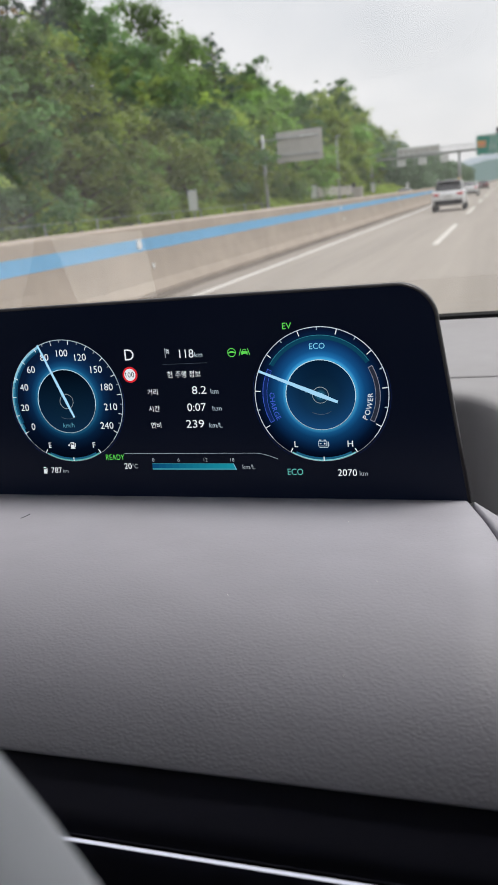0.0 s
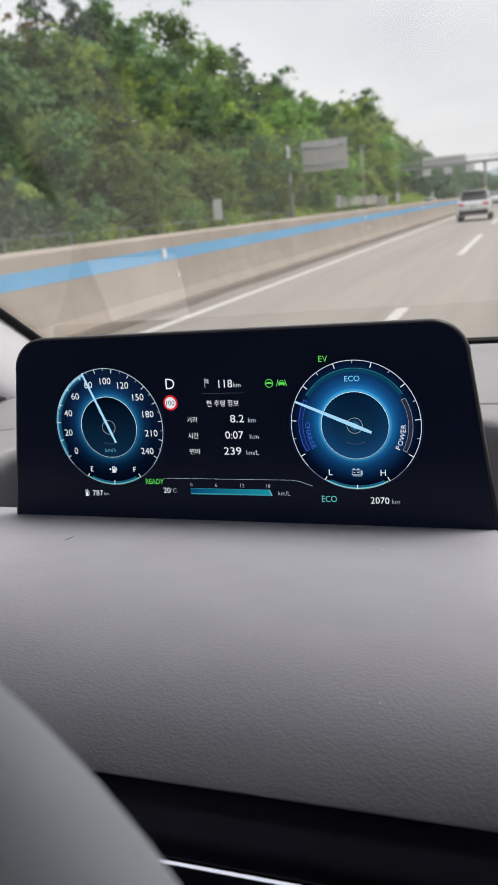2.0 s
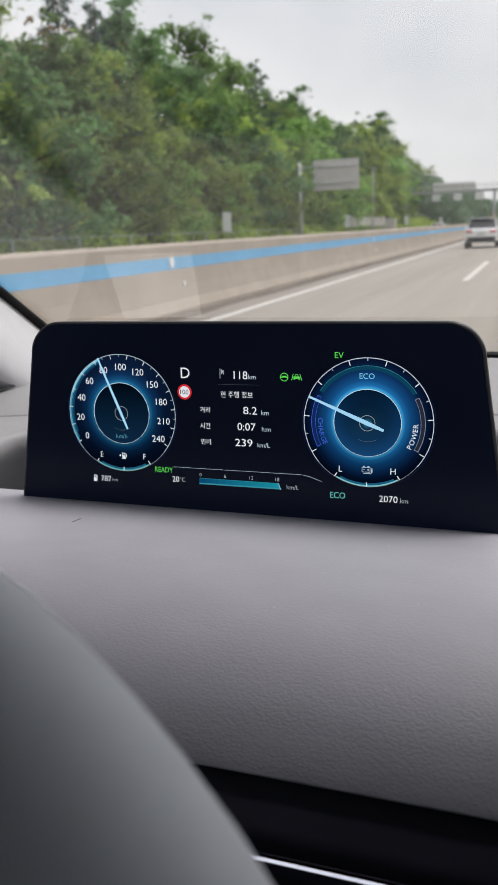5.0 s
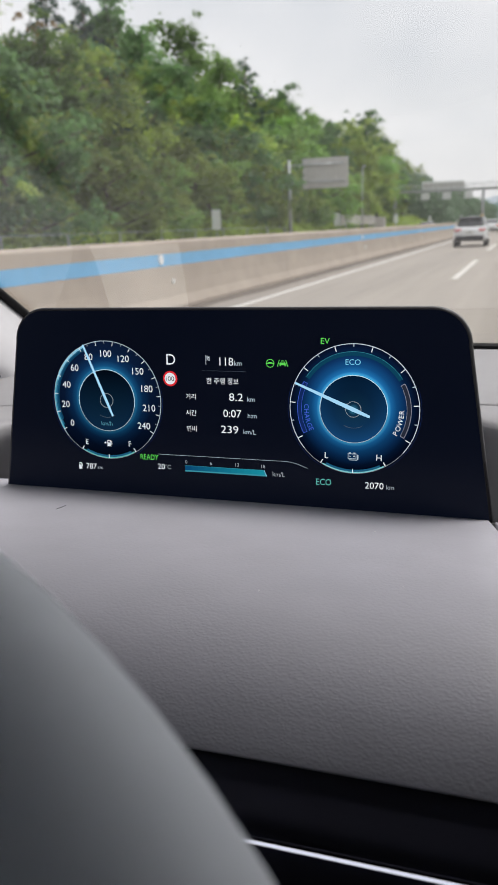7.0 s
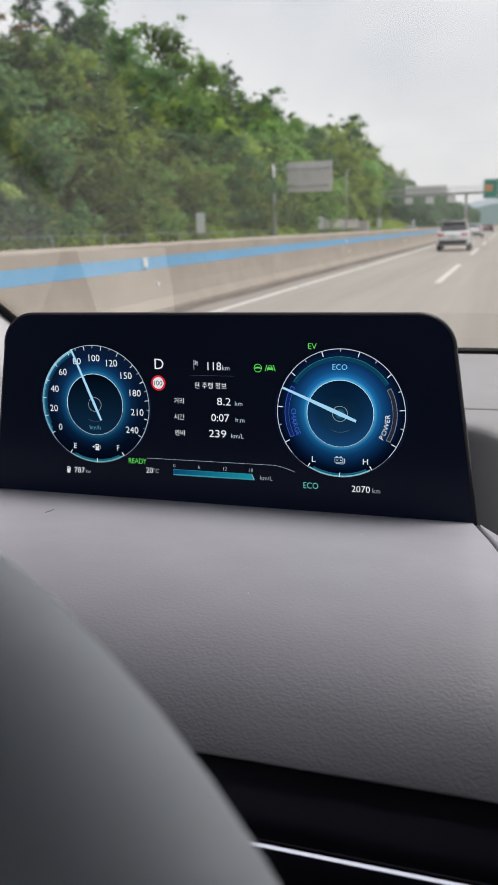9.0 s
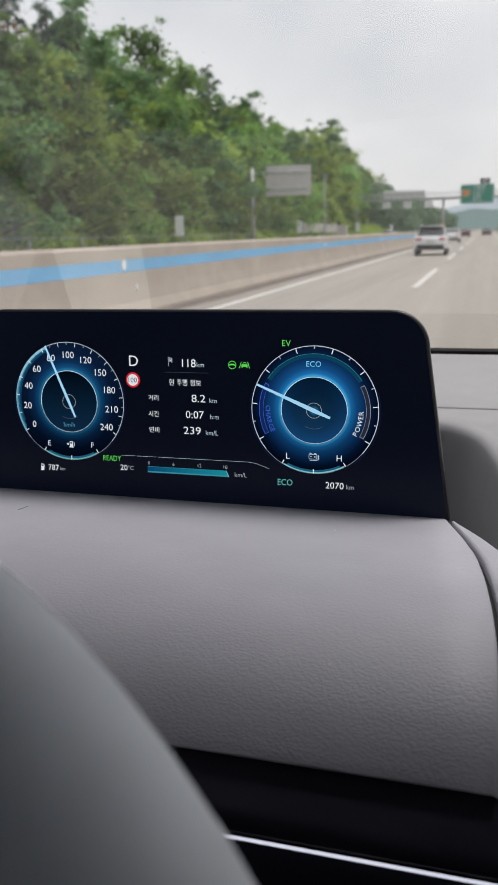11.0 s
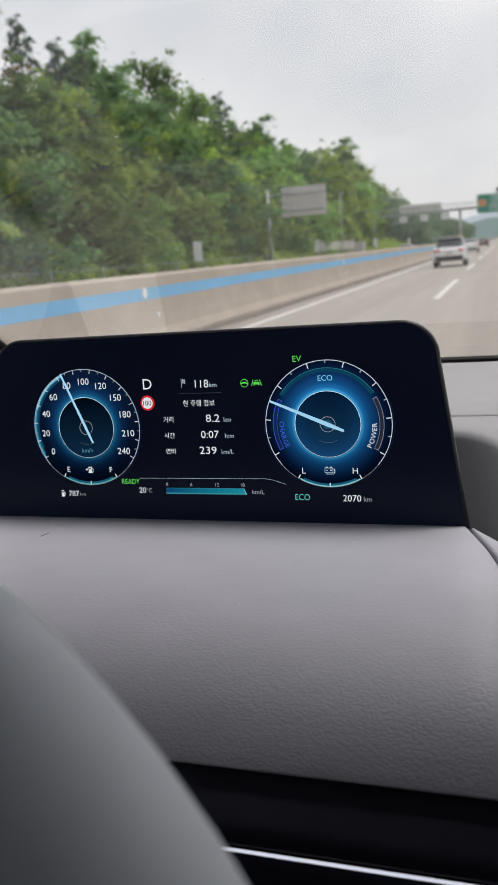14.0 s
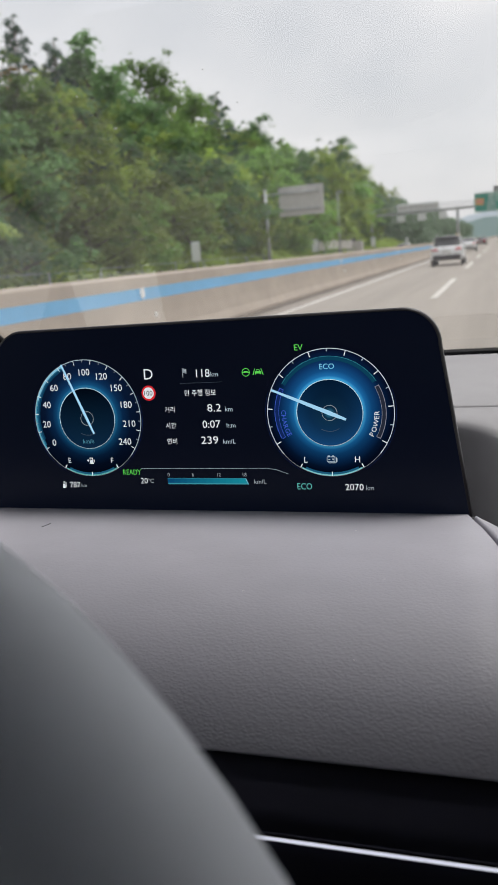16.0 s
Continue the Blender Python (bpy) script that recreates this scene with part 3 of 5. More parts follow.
for side, cu, cv in (("left", -0.075, 0.05), ("right", 0.0751, 0.0499)):
    dial = flat("gauge_dial", disc(R0), left_glow if side == "left" else right_glow, 0.0002, cluster, "lit blue speed dial" if side == "left" else "lit blue power dial", (cu, cv))

    def on(name, loops, material, depth, label=""):
        return flat(name, loops, material, depth, dial, label)

    on("dial_face", disc(0.0184), left_face if side == "left" else right_face, 0.0003, "dark blue inner face")
    on("outer_ring", arc(R0 - 0.00035, R0 + 0.00005, -130, 130, 90), D["ring"] if side == "left" else D["rim"], 0.0003)
    on("outer_ring", arc(R0 - 0.00022, R0, 130, 230, 50), D["dim"], 0.0003)
    on("outer_ring", arc(R0 + 0.0009, R0 + 0.00105, 70, 150, 50), D["deep"], 0.0003)
    on("outer_ring", arc(R0 + 0.0009, R0 + 0.00105, 210, 290, 50), D["deep"], 0.0003)
    on("fuel_arc" if side == "left" else "charge_level_arc", arc(R0 - 0.0009, R0 - 0.0003, 151, 209, 40), D["teal"] if side == "left" else D["arc"], 0.0004, "lit teal arc")
    on("arc_glow", arc(R0 - 0.0021, R0 - 0.0009, 154, 206, 40), D["haze"], 0.0003, "fading edge of the lit arc")
    for a in (149.5, 180, 210.5):
        on("tick", bar_at(a, R0 - 0.0026, R0 - 0.0002, 0.00055), D["white"], 0.0005)
    on("inner_ring", arc(0.0184, 0.0188, -100, 100, 80), D["core"], 0.0004)
    on("inner_ring", arc(0.0184, 0.0187, 100, 260, 80), D["ring"], 0.0004)
    on("hub_ring", arc(0.0041, 0.0044, 0, 360, 40), D["dim"], 0.0004)
    on("hub_ring", arc(0.0102, 0.0104, 150, 210, 20), D["faint"], 0.0004)
    if side == "left":
        on("speed_arc", arc(R0 - 0.0013, R0 - 0.0003, -122, -70, 40), D["speed"], 0.0004, "lit speed band")
        on("speed_arc", arc(R0 - 0.0015, R0 - 0.0003, -70, -24, 40), D["cyan"], 0.0004, "pale lit speed band")
        on("speed_glow", arc(R0 - 0.0023, R0 - 0.0013, -118, -24, 60), D["haze"], 0.0003, "fading blue edge of the speed band")
        on("speed_glow", arc(R0 - 0.0034, R0 - 0.0023, -112, -24, 60), D["mist"], 0.0003, "fading blue edge of the speed band")
        for k, a in enumerate(np.linspace(-122, 122, 27)):
            on("tick", bar_at(a, R0 - (0.0027 if k % 2 == 0 else 0.0016), R0 - 0.0002, 0.0004), D["white"] if k % 2 == 0 else D["dim"], 0.0005)
        for k, txt in enumerate(("0", "20", "40", "60", "80", "100", "120", "150", "180", "210", "240")):
            a = radians(-121 + 24.2 * k + 2.2 * math.sin(math.pi * k / 10))
            word("number", txt, 0.0282 * math.sin(a), 0.0282 * math.cos(a), 0.0040, D["white"], dial, 0.0006)
        word("unit", "km/h", -0.0004, -0.0140, 0.0027, D["unit"], dial)
        word("letter", "E", -0.0146, -0.0259, 0.0032, D["white"], dial)
        word("letter", "F", 0.0144, -0.0260, 0.0032, D["white"], dial)
        for u0 in (0.0006,):
            on("pump_icon", rect(u0 - 0.0014, u0 + 0.0009, -0.0277, -0.0243) + rect(u0 + 0.0014, u0 + 0.0018, -0.0272, -0.0248) + rect(u0 - 0.0018, u0 + 0.0013, -0.0281, -0.0277) + [[(u0 - 0.0035, -0.026), (u0 - 0.0022, -0.0252), (u0 - 0.0022, -0.0268)]], D["white"], 0.0006)
            on("pump_icon_window", rect(u0 - 0.0009, u0 + 0.0004, -0.0258, -0.0248), D["black"], 0.0007)
        tip, tail = (-0.0141, 0.0333), (0.0040, -0.0094)
    else:
        on("band_arc", arc(0.0293, 0.0313, -57, 57, 60), D["aqua"], 0.0004, "teal economy band")
        on("band_edge", arc(0.0313, 0.0315, -57, 57, 60), D["dusk"], 0.0005)
        on("band_edge", arc(0.0292, 0.0294, -57, 57, 60), D["aqua"], 0.0005)
        for nm, a0, a1, ma, mb in (("charge_band", -117, -62, D["deep"], D["blue"]), ("power_band", 62, 118, D["slate"], D["grey"])):
            on(nm, arc(0.0290, 0.0313, a0, a1, 40), ma, 0.0004)
            on("band_edge", arc(0.0311, 0.0314, a0, a1, 40) + arc(0.0289, 0.0291, a0, a1, 40) + bar_at(a0, 0.0289, 0.0314, 0.0003) + bar_at(a1, 0.0289, 0.0314, 0.0003), mb, 0.0005)
        for k, a in enumerate(np.linspace(-119, 119, 15)):
            on("tick", bar_at(a, R0 - (0.0032 if k % 2 == 0 else 0.0018), R0 - 0.0002, 0.0005), D["white"] if k % 2 == 0 else D["ring"], 0.0005)
        word("word", "ECO", -0.0003, 0.0258, 0.0030, D["eco"], dial)
        for txt, r, a0, step, ma in (("CHARGE", 0.0262, -88, -6.2, D["blue"]), ("POWER", 0.0262, 118, -6.6, D["white"])):
            widths = dict(C=0.95, H=0.95, A=1.0, R=0.85, G=1.0, E=0.75, P=0.85, O=1.1, W=1.35)
            a = a0
            for k, ch in enumerate(txt):
                if k:
                    a += step * (widths[ch] + widths[txt[k - 1]]) / 2
                word("letter", ch, r * math.sin(radians(a)), r * math.cos(radians(a)), 0.0027, ma, dial, turn=(-90 - (a + 90) if a < 0 else 90 - (a - 90)))
        word("letter", "L", -0.0147, -0.0262, 0.0034, D["white"], dial)
        word("letter", "H", 0.0145, -0.0262, 0.0034, D["white"], dial)
        on("battery_icon", rect(-0.0027, -0.0024, -0.0275, -0.0245) + rect(0.0017, 0.0020, -0.0275, -0.0245) + rect(-0.0024, 0.0017, -0.0275, -0.0272) + rect(-0.0024, 0.0017, -0.0249, -0.0245) + rect(-0.0021, -0.0010, -0.0245, -0.0239) + rect(0.0004, 0.0015, -0.0245, -0.0239) + [[(0.0024, -0.0281), (0.0032, -0.0275), (0.0032, -0.0252), (0.0024, -0.0249)], [(-0.0021, -0.0283), (0.0024, -0.0283), (0.0024, -0.0279), (-0.0021, -0.0279)]], D["ring"], 0.0006)
        on("battery_icon_mark", rect(-0.0019, -0.0009, -0.0262, -0.0259) + rect(0.0003, 0.0013, -0.0262, -0.0259) + rect(0.00065, 0.00095, -0.0265, -0.0256), D["white"], 0.0007)
        tip, tail = (-0.0326, 0.0138), (0.0091, -0.0038)
    d = Vector((tip[0] - tail[0], tip[1] - tail[1])).normalized()
    n = Vector((-d.y, d.x))
    q = lambda p, w: (p[0] + n.x * w, p[1] + n.y * w)
    w0, w1 = (0.0006, 0.0009) if side == "left" else (0.0007, 0.0012)
    on("needle", [[q(tail, -w0), q((0, 0), -w1), q(tip, -0.0006), q(tip, 0.0006), q((0, 0), w1), q(tail, w0)]], D["needle"], 0.0008, "pale blue pointer")

word("gear_letter", "D", -0.0320, 0.0754, 0.0061, D["white"])
sign = flat("limit_sign", disc(0.0045), D["red"], 0.0003, screen, "red ringed speed limit sign", (-0.0329, 0.0642))
flat("limit_sign_face", disc(0.0034), D["white"], 0.0002, sign)
word("limit_number", "100", 0.0, 0.0, 0.0029, D["black"], sign, 0.0004)
word("range_number", "787", -0.0877, 0.0087, 0.0035, D["white"])
word("unit", "km", -0.0816, 0.0083, 0.0021, D["dim"])
flat("pump_icon", rect(-0.0964, -0.0946, 0.0070, 0.0106) + rect(-0.0942, -0.0939, 0.0074, 0.0100) + rect(-0.0967, -0.0943, 0.0066, 0.0070), D["white"], 0.0005)
flat("pump_icon_window", rect(-0.0961, -0.0949, 0.0092, 0.0101), D["black"], 0.0006)
word("ready_word", "READY", -0.0481, 0.0166, 0.0032, D["green"], fit=0.0118)
word("temperature", "20", -0.0405, 0.0113, 0.0034, D["white"])
word("unit", "°C", -0.0361, 0.0113, 0.0027, D["dim"])
word("mode_word", "ECO", 0.0588, 0.0082, 0.0036, D["teal"], fit=0.0086)
word("mileage", "2070", 0.0872, 0.0079, 0.0037, D["white"])
word("unit", "km", 0.0959, 0.0075, 0.0026, D["dim"])
word("ev_word", "EV", 0.0594, 0.0868, 0.0033, D["green"])
flat("flag_icon", rect(-0.0105, -0.0101, 0.0727, 0.0781) + rect(-0.0098, -0.0090, 0.0752, 0.0778) + rect(-0.0086, -0.0079, 0.0749, 0.0775) , D["dim"], 0.0005)
flat("flag_icon_mark", rect(-0.0090, -0.0087, 0.0757, 0.0761) + rect(-0.0089, -0.0085, 0.0766, 0.0771), D["white"], 0.0006)
word("trip_number", "118", 0.0022, 0.0747, 0.0046, D["white"])
word("unit", "km", 0.0091, 0.0739, 0.0027, D["ring"])
flat("divider", rect(-0.0125, 0.0135, 0.0692, 0.0693), D["faint"], 0.0005)
word("title", "현 주행 정보", -0.0004, 0.0635, 0.0037, D["white"], fit=0.0195)
for txt, num, unit, v, nu, wn_, uu in (("거리", "8.2", "km", 0.0545, 0.0076, 0.0084, 0.0165), ("시간", "0:07", "h:m", 0.0450, 0.0052, 0.0110, 0.0172), ("연비", "239", "km/L", 0.0356, 0.0034, 0.0106, 0.0155)):
    word("caption", txt, -0.0202, v - 0.0004, 0.0034, D["white"])
    word("reading", num, nu, v, 0.0044, D["white"], fit=wn_)
    word("unit", unit, uu, v - 0.0009, 0.0027, D["ring"])
flat("divider", rect(-0.0420, 0.0375, 0.0186, 0.0188) + [[(0.0375, 0.0186), (0.0375, 0.0188), (0.0425, 0.0180), (0.0495, 0.0156), (0.0494, 0.0154), (0.0424, 0.0178)]], D["ring"], 0.0005)
for txt, u in (("0", -0.0243), ("6", -0.0087), ("12", 0.0076), ("18", 0.0234)):
    word("scale_number", txt, u, 0.0150, 0.0021, D["dim"])
for k in range(12):
    u0, u1 = -0.0252 + 0.0041 * k, -0.0252 + 0.0041 * (k + 1)
    f = (k + 0.5) / 12
    ma = lit("display_bar", (0.003 + 0.006 * f, 0.055 + 0.19 * f, 0.15 + 0.17 * f))
    flat("economy_bar", [[(u0, 0.0092), (u1 + (0.0012 if k == 11 else 0), 0.0092), (u1 - (0.0004 if k == 11 else 0), 0.0128), (u0, 0.0128)]], ma, 0.0005, screen, "teal economy bar")
flat("economy_bar_edge", [[(-0.0252, 0.0092), (0.0252, 0.0092), (0.0249, 0.0100), (-0.0252, 0.0100)], [(-0.0252, 0.0127), (0.0238, 0.0127), (0.0236, 0.0129), (-0.0252, 0.0129)]], D["dusk"], 0.0006)
flat("economy_bar_tip", [[(0.0252, 0.0092), (0.0257, 0.0092), (0.0241, 0.0129), (0.0237, 0.0129)]], D["cyan"], 0.0007)
word("unit", "km/L", 0.0326, 0.0109, 0.0026, D["dim"])
flat("wheel_icon", arc(0.0020, 0.00238, 0, 360, 32) + [[(-0.0021, -0.0001), (-0.0008, 0.0007), (0.0008, 0.0007), (0.0021, -0.0001), (0.0021, -0.0005), (0.0006, -0.0002), (-0.0006, -0.0002), (-0.0021, -0.0005)]], D["green"], 0.0005, screen, "green steering icon", (0.0281, 0.0742))
flat("lane_icon", [[(-0.0027, -0.0018), (-0.0022, -0.0018), (-0.0012, 0.0018), (-0.0016, 0.0018)], [(0.0032, -0.0018), (0.0037, -0.0018), (0.0025, 0.0018), (0.0021, 0.0018)], [(-0.0013, -0.0010), (0.0023, -0.0010), (0.0023, 0.0002), (0.0017, 0.0004), (-0.0007, 0.0004), (-0.0013, 0.0002)], [(-0.0007, 0.0004), (-0.0004, 0.0004), (0.0000, 0.0013), (-0.0002, 0.0015)], [(0.0014, 0.0004), (0.0017, 0.0004), (0.0012, 0.0015), (0.0010, 0.0013)], [(-0.0002, 0.0015), (0.0000, 0.0012), (0.0010, 0.0012), (0.0012, 0.0015)], [(-0.0012, -0.0016), (-0.0006, -0.0016), (-0.0006, -0.0010), (-0.0012, -0.0010)], [(0.0016, -0.0016), (0.0022, -0.0016), (0.0022, -0.0010), (0.0016, -0.0010)]], D["green"], 0.0005, screen, "green lane icon", (0.0348, 0.0743))

# ---- motorway ----
O = dict(
    ground=mat("grass_ground", (0.07, 0.1, 0.028), 0.95, var=0.3, vscale=1.2, var2=0.35, v2scale=0.12, bump=0.08, bscale=3),
    road=mat("pale_concrete_road", (0.315, 0.284, 0.248), 0.85, var=0.07, vscale=5, var2=0.14, v2scale=0.9, bump=0.003, bscale=60, warp=(1, 0.03, 1)),
    shoulder=mat("worn_concrete_shoulder", (0.27, 0.24, 0.21), 0.9, var=0.1, vscale=5, var2=0.2, v2scale=0.6, bump=0.004, bscale=40, warp=(1, 0.1, 1)),
    paint=mat("white_road_paint", (0.61, 0.585, 0.545), 0.7, var=0.08, vscale=5),
    concrete=mat("barrier_concrete", (0.405, 0.346, 0.286), 0.9, var=0.08, vscale=2.5, var2=0.12, v2scale=0.5, bump=0.006, bscale=25),
    blue=mat("blue_band_paint", (0.15, 0.42, 0.69), 0.6, var=0.06, vscale=4, var2=0.08, v2scale=0.7),
    white=mat("white_stripe_paint", (0.8, 0.8, 0.78), 0.6, var=0.06, vscale=4),
    black=mat("black_stripe_paint", (0.03, 0.03, 0.03), 0.6, var=0.1, vscale=4),
    steel=mat("galvanised_steel", (0.45, 0.47, 0.48), 0.45, 0.6, var=0.12, vscale=5, var2=0.1, v2scale=1),
    back=mat("sign_back_sheet", (0.56, 0.55, 0.53), 0.6, 0.0, var=0.08, vscale=3),
    green=mat("green_sign_sheet", (0.01, 0.24, 0.17), 0.4, var=0.04, vscale=2),
    signwhite=mat("white_sign_sheet", (0.8, 0.82, 0.82), 0.4, var=0.04, vscale=2),
    orange=mat("orange_sign_sheet", (0.85, 0.35, 0.03), 0.4, var=0.04, vscale=2),
    navy=mat("blue_sign_sheet", (0.03, 0.06, 0.35), 0.4, var=0.04, vscale=2),
    yellow=mat("yellow_paint", (0.75, 0.45, 0.02), 0.5, var=0.06, vscale=4),
    fence=mat("beige_sound_panel", (0.48, 0.46, 0.42), 0.8, var=0.06, vscale=3, var2=0.08, v2scale=0.6),
    bark=mat("grey_brown_bark", (0.13, 0.1, 0.075), 0.9, var=0.25, vscale=9, bump=0.02, bscale=14, warp=(1, 1, 0.25)),
    # var2 mottles the leaf colour, standing in for shade between leaf clumps
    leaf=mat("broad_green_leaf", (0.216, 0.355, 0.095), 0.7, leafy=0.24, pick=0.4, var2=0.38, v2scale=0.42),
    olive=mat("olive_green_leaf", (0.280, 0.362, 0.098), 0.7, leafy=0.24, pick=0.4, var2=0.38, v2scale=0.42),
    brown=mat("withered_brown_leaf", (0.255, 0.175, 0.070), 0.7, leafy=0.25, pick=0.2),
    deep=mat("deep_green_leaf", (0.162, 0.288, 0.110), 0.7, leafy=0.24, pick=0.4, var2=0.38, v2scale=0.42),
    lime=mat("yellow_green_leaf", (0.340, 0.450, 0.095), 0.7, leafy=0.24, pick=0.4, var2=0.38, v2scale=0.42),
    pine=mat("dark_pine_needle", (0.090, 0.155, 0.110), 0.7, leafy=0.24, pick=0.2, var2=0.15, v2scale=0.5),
    # haze of the distance is mixed into this paler, bluer leaf colour
    far=mat("hazed_distant_wood", (0.180, 0.260, 0.165), 0.8, leafy=0.2),
)


def hill(x, y):
    """Height of the land: level by the road, a slope on the far side of the other carriageway."""
    a = max(0.0, -x - 19.5)
    top = interp(y, ((-200, 14.5), (70, 14.5), (140, 14.5), (220, 14.5), (300, 14), (520, 8), (900, 2)))
    h = top * (1 - math.exp(-a * 0.52 / max(top, 0.1)))
    b = max(0.0, x - 16)
    h += interp(y, ((60, 0), (160, 5), (350, 15), (700, 20), (1000, 6))) * (1 - math.exp(-b * 0.07))
    return h - 0.06


gx = sorted(set([-3500, -2000, -1000, -500, -300, -200, -150, -120, -100] + list(range(-90, -18, 3)) + [-19.5, -18.5, -14, -10, 8, 12, 16, 20, 26, 34, 45, 60, 90, 150, 300, 600, 1200, 3500]))
gy = [-1500, -300, -80, -20] + list(range(0, 330, 8)) + [360, 400, 450, 520, 600, 750, 900, 1200, 1800, 2600, 4000]
bm = loft([[(x, y, hill(x, y) + (0.25 * noise.noise((x * 0.2, y * 0.2, 0)) if x < -21 else 0)) for x in gx] for y in gy])
tagged(part("ground", bm, O["ground"], smooth=True), "grassy verge and wooded slope beside the motorway", "ground", kind="structure")
tagged(part("road", box(-4.9, 2.9, -40, 1500, -0.3, 0.0), O["road"]), "pale concrete two-lane carriageway", "road", kind="structure")
bm = merge([box(-6.2, -4.9, -40, 1500, -0.3, -0.004), box(2.9, 5.6, -40, 1500, -0.3, -0.004)])
tagged(part("road_shoulder", bm, O["shoulder"]), "worn brownish concrete shoulder", "road shoulder", kind="structure")
# dark brown strip with an uneven edge along the barrier's foot
foot_brown = mat("dark_brown_strip", (0.135, 0.112, 0.09), 0.95, var=0.3, vscale=3, var2=0.35, v2scale=0.5, bump=0.006, bscale=40, warp=(1, 0.25, 1))
bm = loft([[(-6.0, y, 0.004), (-5.62 + 0.1 * noise.noise((y * 0.35, 3, 0)), y, 0.004), (-5.56 + 0.12 * noise.noise((y * 0.35, 3, 0)), y, -0.003)] for y in np.arange(-20, 320, 1.0)])
tagged(part("road_dirt", bm, foot_brown), "dark brown strip along the foot of the barrier", "road dirt", kind="structure")
tagged(part("road_opposite", box(-18.4, -6.9, -40, 1500, -0.3, -0.002), O["road"]), "pale concrete carriageway of the other direction", "road", kind="structure")


def strip(x, w, y0, y1):
    return box(x - w / 2, x + w / 2, y0, y1, 0.0, 0.004)


tagged(part("edge_line", strip(-4.93, 0.17, -40, 1400), O["paint"]), "solid white edge line by the median", "road marking", kind="structure")
tagged(part("edge_line", strip(2.25, 0.17, -40, 1400), O["paint"]), "solid white edge line by the verge", "road marking", kind="structure")
dash_line = part("lane_dash", strip(0, 0.17, -5, 5), O["paint"])
tagged(dash_line, "white lane dash on pale concrete", "road marking", "lane dashes")
dash_line.location = (-1.5, 6, 0)
for k in range(1, 40):
    copy_thing(dash_line, Matrix.Translation((-1.5, 6 + 20 * k, 0)))

# median barrier, cast in lengths, with a painted blue band
BAR = ((-5.98, 0.0), (-5.98, 0.06), (-6.08, 0.24), (-6.14, 0.5), (-6.19, 0.9), (-6.21, 1.20), (-6.235, 1.235), (-6.27, 1.25), (-6.75, 1.25), (-6.79, 1.235), (-6.81, 1.20), (-6.88, 0.5), (-6.95, 0.2), (-7.05, 0.0))


def face(z):
    return interp(z, [(q, p) for p, q in BAR[:7]][:1] + [(q, p) for p, q in BAR[1:7]])


barrier = thing("median_barrier", "beige concrete median barrier with a painted blue band", "barrier", Matrix.Identity(4), kind="structure")
seg = loft([[(x, y, z) for x, z in BAR] for y in (0.002, 9.998)], False, False)
seg_ob = part("barrier_length", seg, O["concrete"], barrier, loc=(0, -10, 0))
for k in range(0, 60):
    o = seg_ob.copy()
    scene.collection.objects.link(o)
    o.location = (0, 10 * k, 0)
part("barrier_core", box(-6.7, -6.3, -30, 1400, 0, 1.2), O["concrete"], barrier)
part("far_barrier", loft([[(x, y, z) for x, z in BAR] for y in (600, 1400)]), O["concrete"], barrier)


def band(y0, y1, material, name, skew=0.0):
    """Paint on the barrier's face from 0.79 to 1.01 m."""
    zs = np.linspace(0.79, 1.01, 4)
    rows = [[(face(z) + 0.004, y + skew * (z - 0.79) / 0.22, z) for z in zs] for y in np.linspace(y0, y1, max(2, int((y1 - y0) / 4)))]
    return part(name, loft(rows), material, barrier)


HATCH = 96.0
band(-20, HATCH, O["blue"], "blue_band")
for k in range(13):
    y = HATCH + k * 1.2
    band(y, y + 0.6, O["white"], "white_stripe", 0.5)
    band(y + 0.6, y + 1.2, O["black"], "black_stripe", 0.5)
band(HATCH + 15.6, 500, O["blue"], "blue_band")
# round delineators on the barrier
delin = thing("delineator", "small pale round reflector on the barrier face", "reflector", Matrix.Translation((face(0.92) + 0.01, 13.5, 0.92)), "barrier reflectors")
part("lens", merge([tube([(0, 0, 0), (0.02, 0, 0)], 0.095, 16)]), O["signwhite"], delin)
for k in range(1, 14):
    copy_thing(delin, Matrix.Translation((face(0.92) + 0.01, 13.5 + 20 * k, 0.92)))
delin = thing("delineator", "small white reflector low on the barrier", "reflector", Matrix.Translation((face(0.5) + 0.012, 13.9, 0.5)), "low barrier reflectors")
part("lens", tube([(0, 0, 0), (0.02, 0, 0)], 0.05, 12), O["signwhite"], delin)
for k in range(1, 10):
    copy_thing(delin, Matrix.Translation((face(0.5) + 0.012, 13.9 + 20 * k, 0.5)))

# guard rail by the verge
rail = thing("guard_rail", "galvanised guard rail along the verge", "guard rail", Matrix.Identity(4), kind="structure")
part("beam", loft([[(x, y, z) for x, z in ((5.5, 0.55), (5.44, 0.6), (5.5, 0.66), (5.5, 0.7), (5.44, 0.76), (5.5, 0.82))] for y in (-30, 700)]), O["steel"], rail)
post = part("post", box(5.5, 5.58, -0.04, 0.04, -0.1, 0.85), O["steel"], rail, loc=(0, 0, 0))
for k in range(1, 60):
    o = post.copy()
    scene.collection.objects.link(o)
    o.location = (0, 8 * k, 0)

# wire fence rail at the foot of the wood
frail = thing("roadside_rail", "thin grey rail at the foot of the wooded slope", "rail", Matrix.Identity(4), kind="structure")
part("beam", box(-19.015, -18.985, 10, 70, 1.43, 1.46), O["steel"], frail)
post = part("post", box(-19.03, -18.97, -0.03, 0.03, -0.2, 1.44), O["steel"], frail, loc=(0, 12, 0))
